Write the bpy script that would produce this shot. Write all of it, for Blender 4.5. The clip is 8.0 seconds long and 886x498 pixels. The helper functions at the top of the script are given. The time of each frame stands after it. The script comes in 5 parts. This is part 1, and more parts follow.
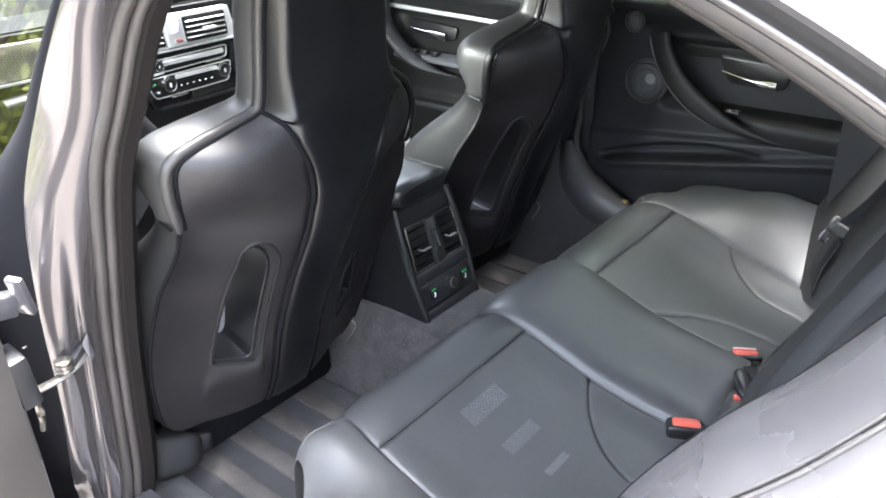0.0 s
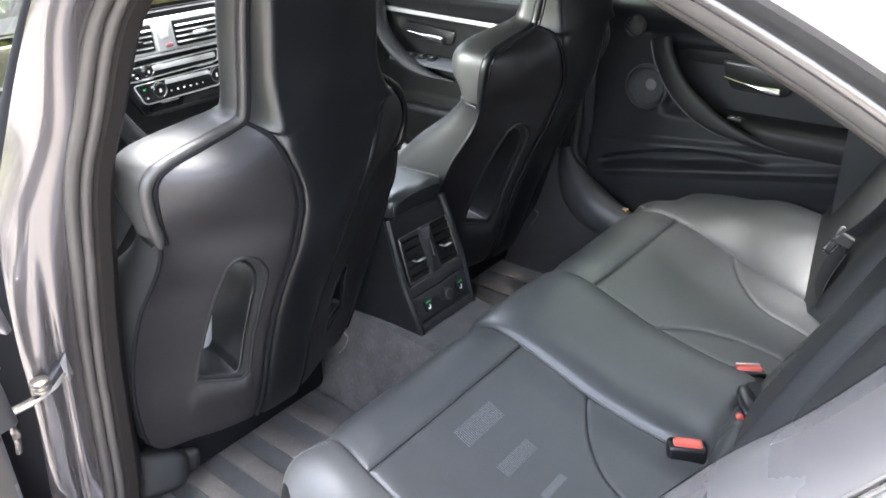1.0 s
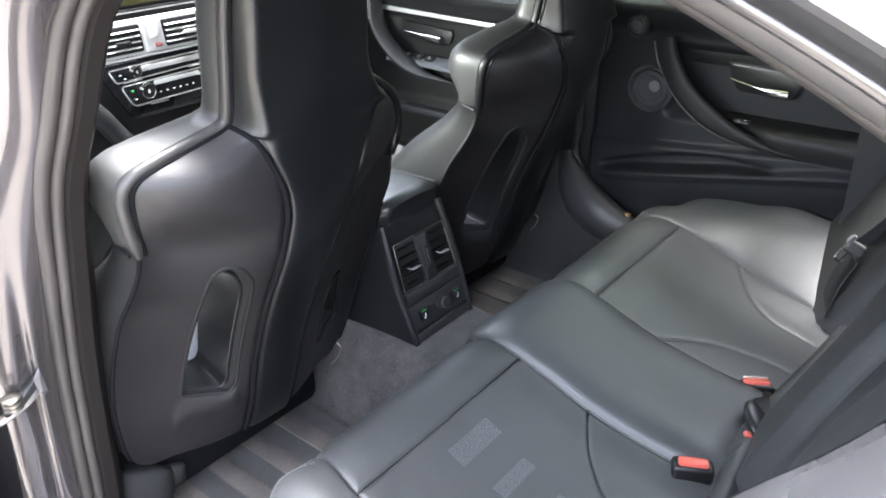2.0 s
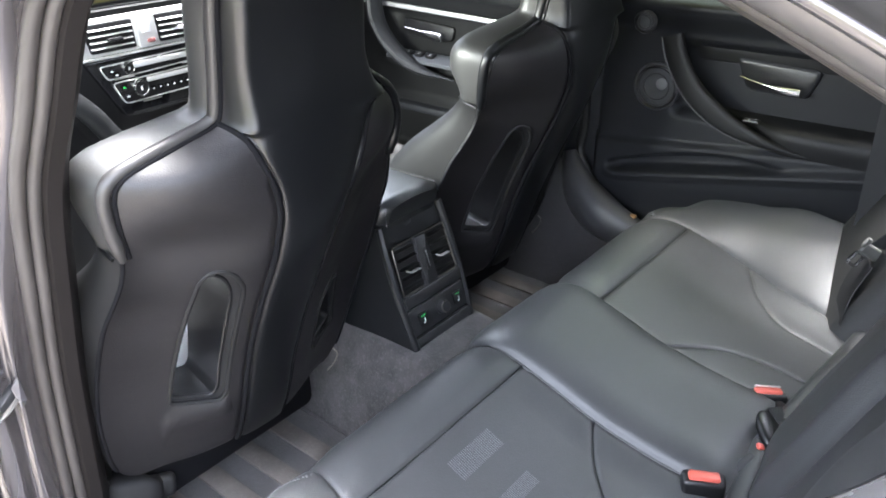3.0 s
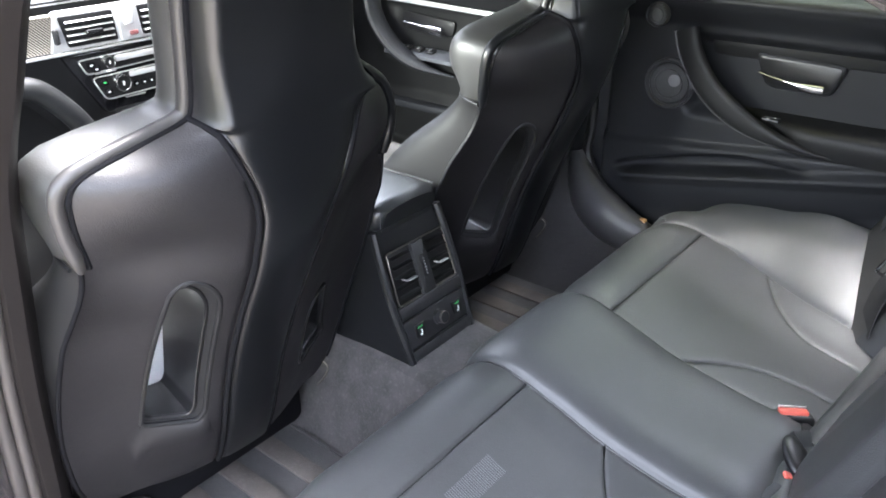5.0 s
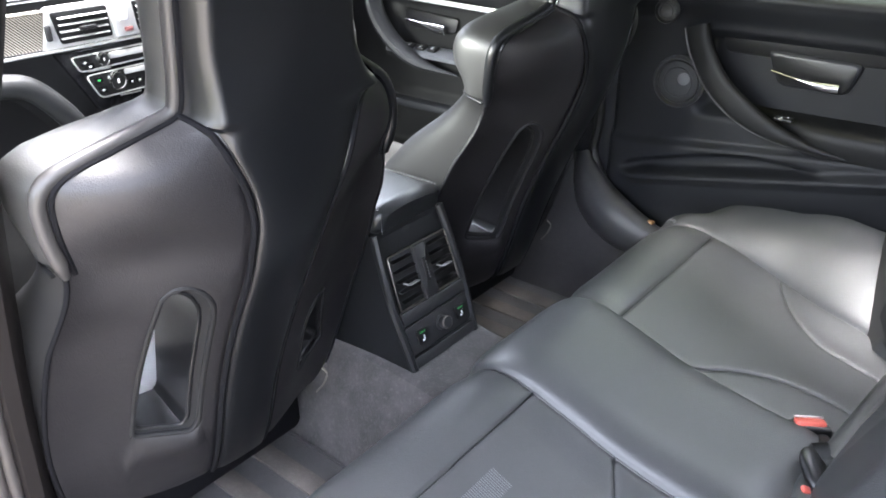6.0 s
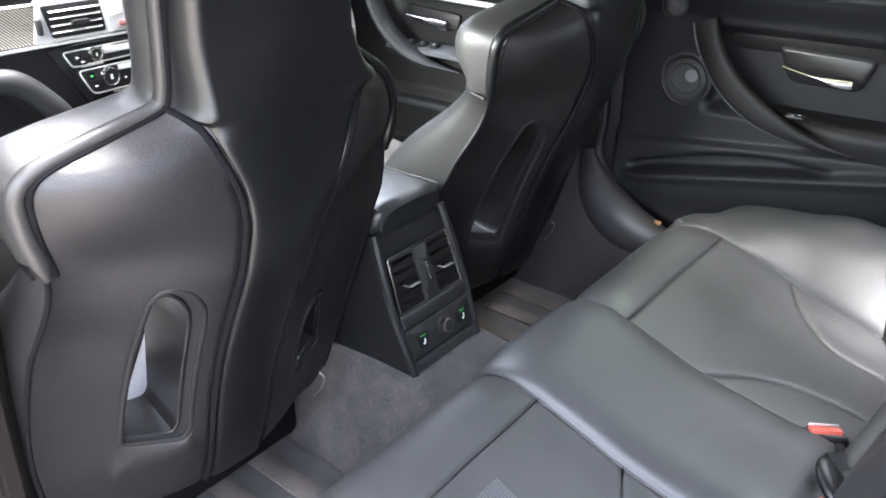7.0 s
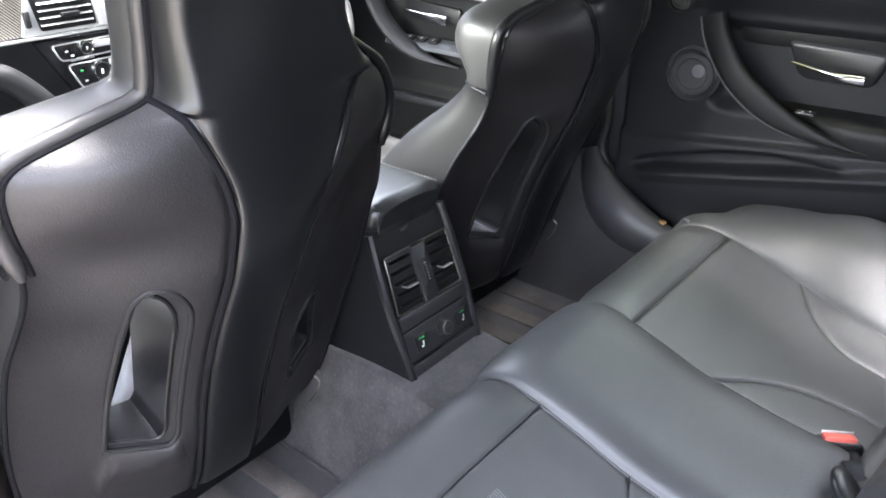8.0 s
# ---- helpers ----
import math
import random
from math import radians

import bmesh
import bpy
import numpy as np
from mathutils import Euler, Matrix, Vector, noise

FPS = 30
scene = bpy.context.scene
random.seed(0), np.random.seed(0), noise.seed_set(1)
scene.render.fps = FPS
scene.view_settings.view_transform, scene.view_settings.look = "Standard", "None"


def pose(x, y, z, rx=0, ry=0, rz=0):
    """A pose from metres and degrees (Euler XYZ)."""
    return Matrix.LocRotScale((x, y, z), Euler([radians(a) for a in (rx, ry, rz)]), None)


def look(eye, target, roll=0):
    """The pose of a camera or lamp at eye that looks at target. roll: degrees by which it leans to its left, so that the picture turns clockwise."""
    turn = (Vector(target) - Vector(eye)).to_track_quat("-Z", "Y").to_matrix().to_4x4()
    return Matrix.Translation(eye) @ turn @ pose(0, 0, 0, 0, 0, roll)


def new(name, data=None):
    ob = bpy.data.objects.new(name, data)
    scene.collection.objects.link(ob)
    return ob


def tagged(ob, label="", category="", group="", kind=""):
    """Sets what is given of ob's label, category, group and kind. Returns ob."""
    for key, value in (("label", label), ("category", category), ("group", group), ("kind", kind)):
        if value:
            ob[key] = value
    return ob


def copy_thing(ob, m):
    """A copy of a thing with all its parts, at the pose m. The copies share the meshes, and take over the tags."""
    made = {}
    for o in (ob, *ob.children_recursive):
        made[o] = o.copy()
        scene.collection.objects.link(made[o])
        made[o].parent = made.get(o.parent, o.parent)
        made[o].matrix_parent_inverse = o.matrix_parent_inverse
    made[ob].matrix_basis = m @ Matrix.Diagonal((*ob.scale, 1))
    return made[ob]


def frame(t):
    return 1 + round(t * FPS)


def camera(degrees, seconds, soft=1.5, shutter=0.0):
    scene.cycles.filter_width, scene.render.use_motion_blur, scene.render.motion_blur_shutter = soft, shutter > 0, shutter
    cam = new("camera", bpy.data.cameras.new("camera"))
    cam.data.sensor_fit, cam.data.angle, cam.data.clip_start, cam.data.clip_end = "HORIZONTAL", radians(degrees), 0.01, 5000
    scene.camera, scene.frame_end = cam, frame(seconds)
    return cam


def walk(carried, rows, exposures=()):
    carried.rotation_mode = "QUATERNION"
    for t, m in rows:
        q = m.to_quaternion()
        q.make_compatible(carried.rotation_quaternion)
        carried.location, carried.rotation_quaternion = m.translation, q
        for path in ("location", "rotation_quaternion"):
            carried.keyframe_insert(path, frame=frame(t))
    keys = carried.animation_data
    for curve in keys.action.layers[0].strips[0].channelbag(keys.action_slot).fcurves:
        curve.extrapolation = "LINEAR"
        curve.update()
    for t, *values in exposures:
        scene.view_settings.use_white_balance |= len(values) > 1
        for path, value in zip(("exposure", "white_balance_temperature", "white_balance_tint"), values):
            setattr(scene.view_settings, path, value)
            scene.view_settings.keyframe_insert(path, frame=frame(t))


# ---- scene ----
# Camera: carried by hand beside the open rear door, drifting in through the opening.
cam = camera(60.0, 8.0, soft=1.8)
ROWS = [
    (0.0, -1.1754, -0.9421, 1.4120, 62.730, 1.182, -51.155),
    (0.5, -1.1546, -0.9331, 1.4140, 62.774, 1.171, -51.127),
    (1.0, -1.1301, -0.9203, 1.4110, 62.775, 1.132, -51.108),
    (1.5, -1.1035, -0.9063, 1.4062, 62.783, 1.089, -51.064),
    (3.0, -1.0409, -0.8628, 1.3793, 62.778, 0.945, -50.828),
    (3.5, -1.0223, -0.8475, 1.3708, 62.775, 0.898, -50.768),
    (4.0, -1.0022, -0.8341, 1.3620, 62.763, 0.843, -50.708),
    (4.5, -0.9810, -0.8204, 1.3516, 62.794, 0.828, -50.672),
    (6.0, -0.9316, -0.7762, 1.3258, 62.860, 0.783, -50.484),
    (6.5, -0.9174, -0.7625, 1.3175, 62.853, 0.740, -50.448),
    (7.0, -0.9024, -0.7506, 1.3070, 62.878, 0.721, -50.378),
    (7.5, -0.8865, -0.7395, 1.2968, 62.883, 0.685, -50.279),
    (8.0, -0.8712, -0.7278, 1.2857, 62.909, 0.650, -50.280),
]
EXPOSURE = 4.52
walk(cam, [(t, pose(x, y, z, rx, ry, rz)) for t, x, y, z, rx, ry, rz in ROWS], [(0.0, EXPOSURE, 6150, 12), (1.5, EXPOSURE, 6150, 12), (4.0, EXPOSURE + 0.18, 6150, 13), (8.0, EXPOSURE + 0.36, 6220, 15)])

# World: bright hazy daylight.
SUN_EL, SUN_ROT = radians(83), radians(75)
world = bpy.data.worlds.new("sky")
scene.world = world
world.use_nodes = True
wn = world.node_tree
sky = wn.nodes.new("ShaderNodeTexSky")
sky.sky_type, sky.sun_disc, sky.sun_elevation, sky.sun_rotation = "NISHITA", False, SUN_EL, SUN_ROT
sky.air_density, sky.dust_density = 1.0, 3.0
wn.nodes["Background"].inputs[1].default_value = 0.15
haze = wn.nodes.new("ShaderNodeHueSaturation")
haze.inputs["Saturation"].default_value = 0.35
wn.links.new(sky.outputs[0], haze.inputs["Color"])
wn.links.new(haze.outputs[0], wn.nodes["Background"].inputs[0])
sun_data = bpy.data.lights.new("sun", "SUN")
sun_data.energy, sun_data.angle, sun_data.color = 1.8, radians(20), (1.0, 0.97, 0.92)
sun = new("sun", sun_data)
sun_way = Vector((math.sin(SUN_ROT) * math.cos(SUN_EL), math.cos(SUN_ROT) * math.cos(SUN_EL), math.sin(SUN_EL)))
sun.matrix_world = look(sun_way * 30, (0, 0, 0))
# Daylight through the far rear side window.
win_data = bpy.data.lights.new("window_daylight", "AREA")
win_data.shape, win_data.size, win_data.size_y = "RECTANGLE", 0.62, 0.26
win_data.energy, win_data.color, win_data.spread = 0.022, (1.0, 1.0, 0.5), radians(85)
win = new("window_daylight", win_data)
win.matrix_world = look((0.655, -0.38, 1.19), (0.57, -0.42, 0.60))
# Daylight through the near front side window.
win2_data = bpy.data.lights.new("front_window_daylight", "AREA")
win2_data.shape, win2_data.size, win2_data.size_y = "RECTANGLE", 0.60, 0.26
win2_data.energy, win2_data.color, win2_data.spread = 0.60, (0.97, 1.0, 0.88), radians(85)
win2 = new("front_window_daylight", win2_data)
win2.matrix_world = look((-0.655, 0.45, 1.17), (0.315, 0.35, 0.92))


# ---- materials ----
def material(name, color, rough=0.5, metal=0.0, vary=0.15, scale=6.0, grain=0.0, grain_scale=900.0, kind="noise",
             coat=0.0, spec=0.5, dust=0.0, island=0.0, sheen=0.0):
    """A surface with two scales of variation: broad tone and wear, fine relief."""
    m = bpy.data.materials.new(name)
    m.use_nodes = True
    n, l = m.node_tree.nodes, m.node_tree.links
    b = n["Principled BSDF"]
    b.inputs["Metallic"].default_value = metal
    b.inputs["Coat Weight"].default_value = coat
    b.inputs["Coat Roughness"].default_value = 0.04
    b.inputs["Specular IOR Level"].default_value = spec
    b.inputs["Sheen Weight"].default_value = sheen
    co = n.new("ShaderNodeTexCoord")
    broad = n.new("ShaderNodeTexNoise")
    broad.inputs["Scale"].default_value, broad.inputs["Detail"].default_value = scale, 5
    l.new(co.outputs["Object"], broad.inputs["Vector"])
    ramp = n.new("ShaderNodeMapRange")
    ramp.inputs[1].default_value, ramp.inputs[2].default_value = 0.3, 0.7
    ramp.inputs[3].default_value, ramp.inputs[4].default_value = 1 - vary, 1 + vary
    l.new(broad.outputs["Fac"], ramp.inputs[0])
    tone = n.new("ShaderNodeVectorMath")
    tone.operation = "SCALE"
    tone.inputs[0].default_value = color[:3]
    l.new(ramp.outputs[0], tone.inputs["Scale"])
    out = tone.outputs[0]
    if island:
        geo = n.new("ShaderNodeNewGeometry")
        obj = n.new("ShaderNodeObjectInfo")
        add = n.new("ShaderNodeMath")
        add.operation = "ADD"
        l.new(geo.outputs["Random Per Island"], add.inputs[0])
        l.new(obj.outputs["Random"], add.inputs[1])
        frac = n.new("ShaderNodeMath")
        frac.operation = "FRACT"
        l.new(add.outputs[0], frac.inputs[0])
        mr = n.new("ShaderNodeMapRange")
        mr.inputs[3].default_value, mr.inputs[4].default_value = 1 - island, 1 + island
        l.new(frac.outputs[0], mr.inputs[0])
        t2 = n.new("ShaderNodeVectorMath")
        t2.operation = "SCALE"
        l.new(out, t2.inputs[0])
        l.new(mr.outputs[0], t2.inputs["Scale"])
        out = t2.outputs[0]
    if dust:
        speck = n.new("ShaderNodeTexNoise")
        speck.inputs["Scale"].default_value, speck.inputs["Detail"].default_value = 160, 3
        l.new(co.outputs["Object"], speck.inputs["Vector"])
        sr = n.new("ShaderNodeMapRange")
        sr.inputs[1].default_value, sr.inputs[2].default_value = 0.52, 0.8
        sr.inputs[4].default_value = dust
        l.new(speck.outputs["Fac"], sr.inputs[0])
        mix = n.new("ShaderNodeMix")
        mix.data_type = "RGBA"
        l.new(sr.outputs[0], mix.inputs[0])
        l.new(out, mix.inputs[6])
        mix.inputs[7].default_value = (0.3, 0.29, 0.27, 1)
        out = mix.outputs[2]
    l.new(out, b.inputs["Base Color"])
    rr = n.new("ShaderNodeMapRange")
    rr.inputs[1].default_value, rr.inputs[2].default_value = 0.3, 0.7
    rr.inputs[3].default_value, rr.inputs[4].default_value = max(0.02, rough * 0.88), min(1, rough * 1.12)
    l.new(broad.outputs["Fac"], rr.inputs[0])
    l.new(rr.outputs[0], b.inputs["Roughness"])
    if grain:
        if kind == "voronoi":
            g = n.new("ShaderNodeTexVoronoi")
            g.feature = "SMOOTH_F1"
            g.inputs["Smoothness"].default_value = 0.6
            h = g.outputs["Distance"]
        else:
            g = n.new("ShaderNodeTexNoise")
            g.inputs["Detail"].default_value = 3
            h = g.outputs["Fac"]
        g.inputs["Scale"].default_value = grain_scale
        l.new(co.outputs["Object"], g.inputs["Vector"])
        crease = n.new("ShaderNodeTexNoise")
        crease.inputs["Scale"].default_value, crease.inputs["Detail"].default_value = grain_scale * 0.07, 4
        l.new(co.outputs["Object"], crease.inputs["Vector"])
        s = n.new("ShaderNodeMath")
        s.operation = "MULTIPLY_ADD"
        s.inputs[1].default_value = 1.6
        l.new(crease.outputs["Fac"], s.inputs[0])
        l.new(h, s.inputs[2])
        bump = n.new("ShaderNodeBump")
        bump.inputs["Strength"].default_value, bump.inputs["Distance"].default_value = grain, 0.001
        l.new(s.outputs[0], bump.inputs["Height"])
        l.new(bump.outputs[0], b.inputs["Normal"])
    return m


M_DOOR = material("black_door_plastic", (0.0122, 0.0130, 0.0150), 0.5, vary=0.12, grain=0.2, grain_scale=700, kind="voronoi", spec=0.22)
M_ARMREST = material("armrest_leather", (0.0125, 0.0135, 0.0145), 0.40, vary=0.12, grain=0.1, grain_scale=520, kind="voronoi", spec=0.8)
M_CONSOLE = material("console_plastic", (0.0070, 0.0076, 0.0086), 0.46, vary=0.12, grain=0.25, grain_scale=700, kind="voronoi", dust=0.006, spec=0.4)
M_SHELL = material("grained_leather", (0.0077, 0.0070, 0.0080), 0.50, vary=0.12, grain=0.26, grain_scale=620, kind="voronoi", dust=0.015, spec=0.5)
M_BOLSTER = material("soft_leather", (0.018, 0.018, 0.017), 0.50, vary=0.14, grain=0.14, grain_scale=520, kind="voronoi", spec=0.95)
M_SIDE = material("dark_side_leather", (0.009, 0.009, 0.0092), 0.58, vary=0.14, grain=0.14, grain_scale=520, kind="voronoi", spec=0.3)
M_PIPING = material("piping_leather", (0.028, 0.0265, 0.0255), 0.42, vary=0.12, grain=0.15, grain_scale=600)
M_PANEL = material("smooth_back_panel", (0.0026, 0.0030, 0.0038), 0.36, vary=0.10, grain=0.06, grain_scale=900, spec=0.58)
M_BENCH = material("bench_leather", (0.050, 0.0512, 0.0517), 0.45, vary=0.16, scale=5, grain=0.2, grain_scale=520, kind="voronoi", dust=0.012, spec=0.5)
# Same leather as the bench, darkened because the backrest faces away from light.
M_BACKREST_SHADED = material("shaded_backrest_leather", (0.034, 0.0347, 0.0355), 0.48, vary=0.16, scale=5, grain=0.2, grain_scale=480, kind="voronoi")
M_DOORLEATHER = material("black_door_leather", (0.0058, 0.006, 0.0064), 0.5, vary=0.12, grain=0.1, grain_scale=520, kind="voronoi", spec=0.26)
M_DOT = material("perforation_thread", (0.11, 0.114, 0.118), 0.55, vary=0.2)
M_PLASTIC = material("dark_soft_plastic", (0.013, 0.0135, 0.0145), 0.48, vary=0.12, grain=0.25, grain_scale=700, kind="voronoi", dust=0.01)
M_RAILCAP = material("matt_black_plastic", (0.008, 0.008, 0.0085), 0.62, vary=0.15, grain=0.3, grain_scale=600, spec=0.3)
M_SWITCH = material("satin_switch_panel", (0.06, 0.063, 0.07), 0.30, vary=0.06)
M_PILLAR = material("dark_pillar_trim", (0.0095, 0.0080, 0.0076), 0.62, vary=0.12, grain=0.2, grain_scale=700, spec=0.12)
M_DOORCARD = material("warm_grey_door_card", (0.026, 0.0225, 0.020), 0.7, vary=0.12, grain=0.2, grain_scale=600)
M_FOOT = material("grey_foot_plastic", (0.032, 0.032, 0.034), 0.45, vary=0.1, grain=0.1, grain_scale=800)
M_TRIM = material("dark_satin_plastic", (0.016, 0.016, 0.017), 0.38, vary=0.1, grain=0.1, grain_scale=800)
M_BLACK = material("black_plastic", (0.005, 0.005, 0.0055), 0.35, vary=0.1, grain=0.05, grain_scale=600)
M_PIANO = material("piano_black", (0.006, 0.006, 0.007), 0.10, vary=0.1, coat=0.5)
M_SILVER = material("satin_silver", (0.72, 0.72, 0.72), 0.34, metal=0.75, vary=0.06, grain=0.04)
M_BADGE = material("pale_grey_badge", (0.16, 0.16, 0.165), 0.4, metal=0.3, vary=0.1)
M_CHROME = material("chrome", (0.78, 0.78, 0.79), 0.12, metal=1.0, vary=0.05)
M_STEEL = material("zinc_steel", (0.19, 0.175, 0.155), 0.36, metal=0.9, vary=0.2, scale=30, grain=0.1)
M_PAINT = material("grey_metallic_paint", (0.125, 0.12, 0.126), 0.28, metal=0.5, vary=0.05, coat=0.9, grain=0.02, grain_scale=1500)
M_JAMB = material("door_jamb_paint", (0.076, 0.068, 0.068), 0.20, metal=0.45, vary=0.06, coat=0.8)
M_FLANGE = material("satin_flange_paint", (0.145, 0.138, 0.138), 0.26, metal=0.5, vary=0.05, coat=0.4)
M_RAIL = material("roof_rail_paint", (0.115, 0.106, 0.102), 0.30, metal=0.4, vary=0.05, coat=0.4)
M_MATTE = material("matte_black_edge", (0.006, 0.006, 0.007), 0.9, vary=0.1, spec=0.08)
M_SEAL = material("door_seal_rubber", (0.036, 0.032, 0.0295), 0.5, vary=0.15, scale=20, grain=0.12, grain_scale=500)
M_RUBBER = material("black_rubber", (0.014, 0.014, 0.015), 0.55, vary=0.15, grain=0.2, grain_scale=300)
M_CARPET = material("grey_carpet", (0.047, 0.043, 0.043), 0.95, vary=0.5, scale=22, grain=1.0, grain_scale=300, dust=0.16, sheen=0.3)
M_CARPET_DARK = material("dark_carpet", (0.034, 0.032, 0.033), 0.95, vary=0.25, scale=14, grain=0.9, grain_scale=420, dust=0.05, sheen=0.2)
M_RIB = material("ribbed_mat_light", (0.088, 0.078, 0.070), 0.9, vary=0.25, scale=18, grain=0.8, grain_scale=500, dust=0.12, island=0.08)
M_RED = material("red_button", (0.56, 0.105, 0.075), 0.36, vary=0.06)
M_WEB = material("belt_webbing", (0.026, 0.027, 0.029), 0.7, vary=0.12, grain=0.5, grain_scale=900)
M_GRIP = material("grey_grip_plastic", (0.085, 0.085, 0.08), 0.55, vary=0.2, scale=40, grain=0.5, grain_scale=300)
M_STITCH = material("grey_stitching", (0.36, 0.36, 0.37), 0.7, vary=0.2, scale=40)
M_STITCH_BENCH = material("bench_stitching", (0.14, 0.14, 0.145), 0.8, vary=0.2, scale=40, spec=0.2)
M_STITCH_DARK = material("dark_stitching", (0.09, 0.09, 0.092), 0.7, vary=0.2, scale=40)
M_GRILLE = material("speaker_mesh", (0.030, 0.031, 0.033), 0.45, vary=0.2, scale=40, grain=0.9, grain_scale=700, kind="voronoi")
M_HEADLINER = material("headliner_cloth", (0.06, 0.06, 0.062), 0.95, vary=0.1, grain=0.5, grain_scale=500)
def weave(name, dark, light, pitch):
    """Diagonal twill of dark and pale bands under a clear coat."""
    m = material(name, light, 0.25, vary=0.1, coat=0.8)
    n, l = m.node_tree.nodes, m.node_tree.links
    b = n["Principled BSDF"]
    w = n.new("ShaderNodeTexWave")
    w.wave_type, w.bands_direction = "BANDS", "DIAGONAL"
    w.inputs["Scale"].default_value = pitch
    l.new(n["Texture Coordinate"].outputs["Object"], w.inputs["Vector"])
    mix = n.new("ShaderNodeMix")
    mix.data_type = "RGBA"
    l.new(w.outputs["Fac"], mix.inputs[0])
    mix.inputs[6].default_value, mix.inputs[7].default_value = (*dark, 1), (*light, 1)
    l.new(mix.outputs[2], b.inputs["Base Color"])
    return m


M_CARBON = weave("carbon_weave", (0.02, 0.018, 0.015), (0.40, 0.37, 0.32), 95)
M_GREEN = material("button_lamp_green", (0.05, 0.6, 0.12), 0.4)
M_LEGEND = material("button_legend_white", (0.75, 0.75, 0.75), 0.4)
M_AMBER = material("amber_reflector", (0.36, 0.20, 0.085), 0.4)
M_HAZARD = material("hazard_button_red", (0.13, 0.05, 0.05), 0.35)
# Pale colour stands in for sunlight seen through the seat back.
M_PALE = material("sunlit_sliver_pale", (0.72, 0.73, 0.75), 0.55, vary=0.08)
M_SCREEN = material("display_screen", (0.05, 0.045, 0.02), 0.1, vary=0.3, scale=30)
M_GROUND = material("driveway_paving", (0.26, 0.235, 0.205), 0.9, vary=0.3, scale=1.5, grain=0.8, grain_scale=120, dust=0.1)
M_LEAF_DARK = material("tree_leaf", (0.070, 0.100, 0.030), 0.5, vary=0.35, scale=2.0, island=0.45)
M_LEAF = material("hedge_leaf", (0.24, 0.27, 0.045), 0.5, vary=0.35, scale=2.0, island=0.45)
M_BARK = material("hedge_twig", (0.12, 0.085, 0.06), 0.9, vary=0.3, grain=0.6, grain_scale=60)
M_TYRE = material("tyre_rubber", (0.018, 0.018, 0.019), 0.8, vary=0.2, grain=0.3, grain_scale=80)
M_RIM = material("alloy_rim", (0.35, 0.35, 0.36), 0.3, metal=0.9, vary=0.08)
M_LAMP = material("lamp_lens", (0.55, 0.55, 0.57), 0.12, vary=0.1, coat=0.5)
M_TAIL = material("tail_lamp_lens", (0.35, 0.02, 0.02), 0.15, vary=0.1, coat=0.5)


def glass(name, tint=(0.93, 0.955, 0.94), ior=1.5):
    m = bpy.data.materials.new(name)
    m.use_nodes = True
    n, l = m.node_tree.nodes, m.node_tree.links
    n.remove(n["Principled BSDF"])
    clear, gloss, mix, fres = (n.new("ShaderNodeBsdfTransparent"), n.new("ShaderNodeBsdfGlossy"), n.new("ShaderNodeMixShader"), n.new("ShaderNodeFresnel"))
    clear.inputs[0].default_value = (*tint, 1)
    gloss.inputs["Roughness"].default_value = 0.01
    fres.inputs[0].default_value = ior
    l.new(fres.outputs[0], mix.inputs[0])
    l.new(clear.outputs[0], mix.inputs[1])
    l.new(gloss.outputs[0], mix.inputs[2])
    l.new(mix.outputs[0], n["Material Output"].inputs[0])
    return m


M_GLASS = glass("window_glass")
M_GLASS_REAR = glass("dark_rear_glass", (0.22, 0.23, 0.22))
M_GLASS_TINT = glass("green_tinted_glass", (0.70, 0.75, 0.68))
M_GLASS_DARK = glass("grey_tinted_glass", (0.55, 0.57, 0.55), 1.6)
M_GLASS_PALE = glass("pale_green_glass", (0.31, 0.355, 0.27))


# ---- mesh helpers ----
def thing(name, label, category, at=(0, 0, 0), group="", kind=""):
    ob = new(name)
    ob.location = at
    bpy.context.view_layer.update()
    return tagged(ob, label, category, group, kind)


def part(name, bm, mat, parent=None, label="", sharp=35):
    """One mesh object under a thing or a part; bm is in world places."""
    me = bpy.data.meshes.new(name)
    bmesh.ops.recalc_face_normals(bm, faces=bm.faces) if len(bm.faces) < 60000 else None
    bm.to_mesh(me)
    bm.free()
    for p in me.polygons:
        p.use_smooth = True
    me.set_sharp_from_angle(angle=radians(sharp))
    me.materials.append(mat)
    ob = new(name, me)
    if parent:
        bpy.context.view_layer.update()
        ob.parent = parent
        ob.matrix_parent_inverse = parent.matrix_world.inverted()
    if label:
        ob["label"] = label
    return ob


def smooth01(a, b, x):
    t = min(1.0, max(0.0, (x - a) / (b - a)))
    return t * t * (3 - 2 * t)


def interp(x, pairs):
    """Smooth curve through (x, y) pairs, rising in x (Catmull-Rom, ends held)."""
    if x <= pairs[0][0]:
        return pairs[0][1]
    if x >= pairs[-1][0]:
        return pairs[-1][1]
    for i in range(len(pairs) - 1):
        (x0, y0), (x1, y1) = pairs[i], pairs[i + 1]
        if x <= x1:
            def slope(k):
                if k <= 0 or k >= len(pairs) - 1:
                    return (y1 - y0) / (x1 - x0)
                return (pairs[k + 1][1] - pairs[k - 1][1]) / (pairs[k + 1][0] - pairs[k - 1][0])
            d = x1 - x0
            t = (x - x0) / d
            return ((2 * t**3 - 3 * t * t + 1) * y0 + (t**3 - 2 * t * t + t) * d * slope(i)
                    + (-2 * t**3 + 3 * t * t) * y1 + (t**3 - t * t) * d * slope(i + 1))


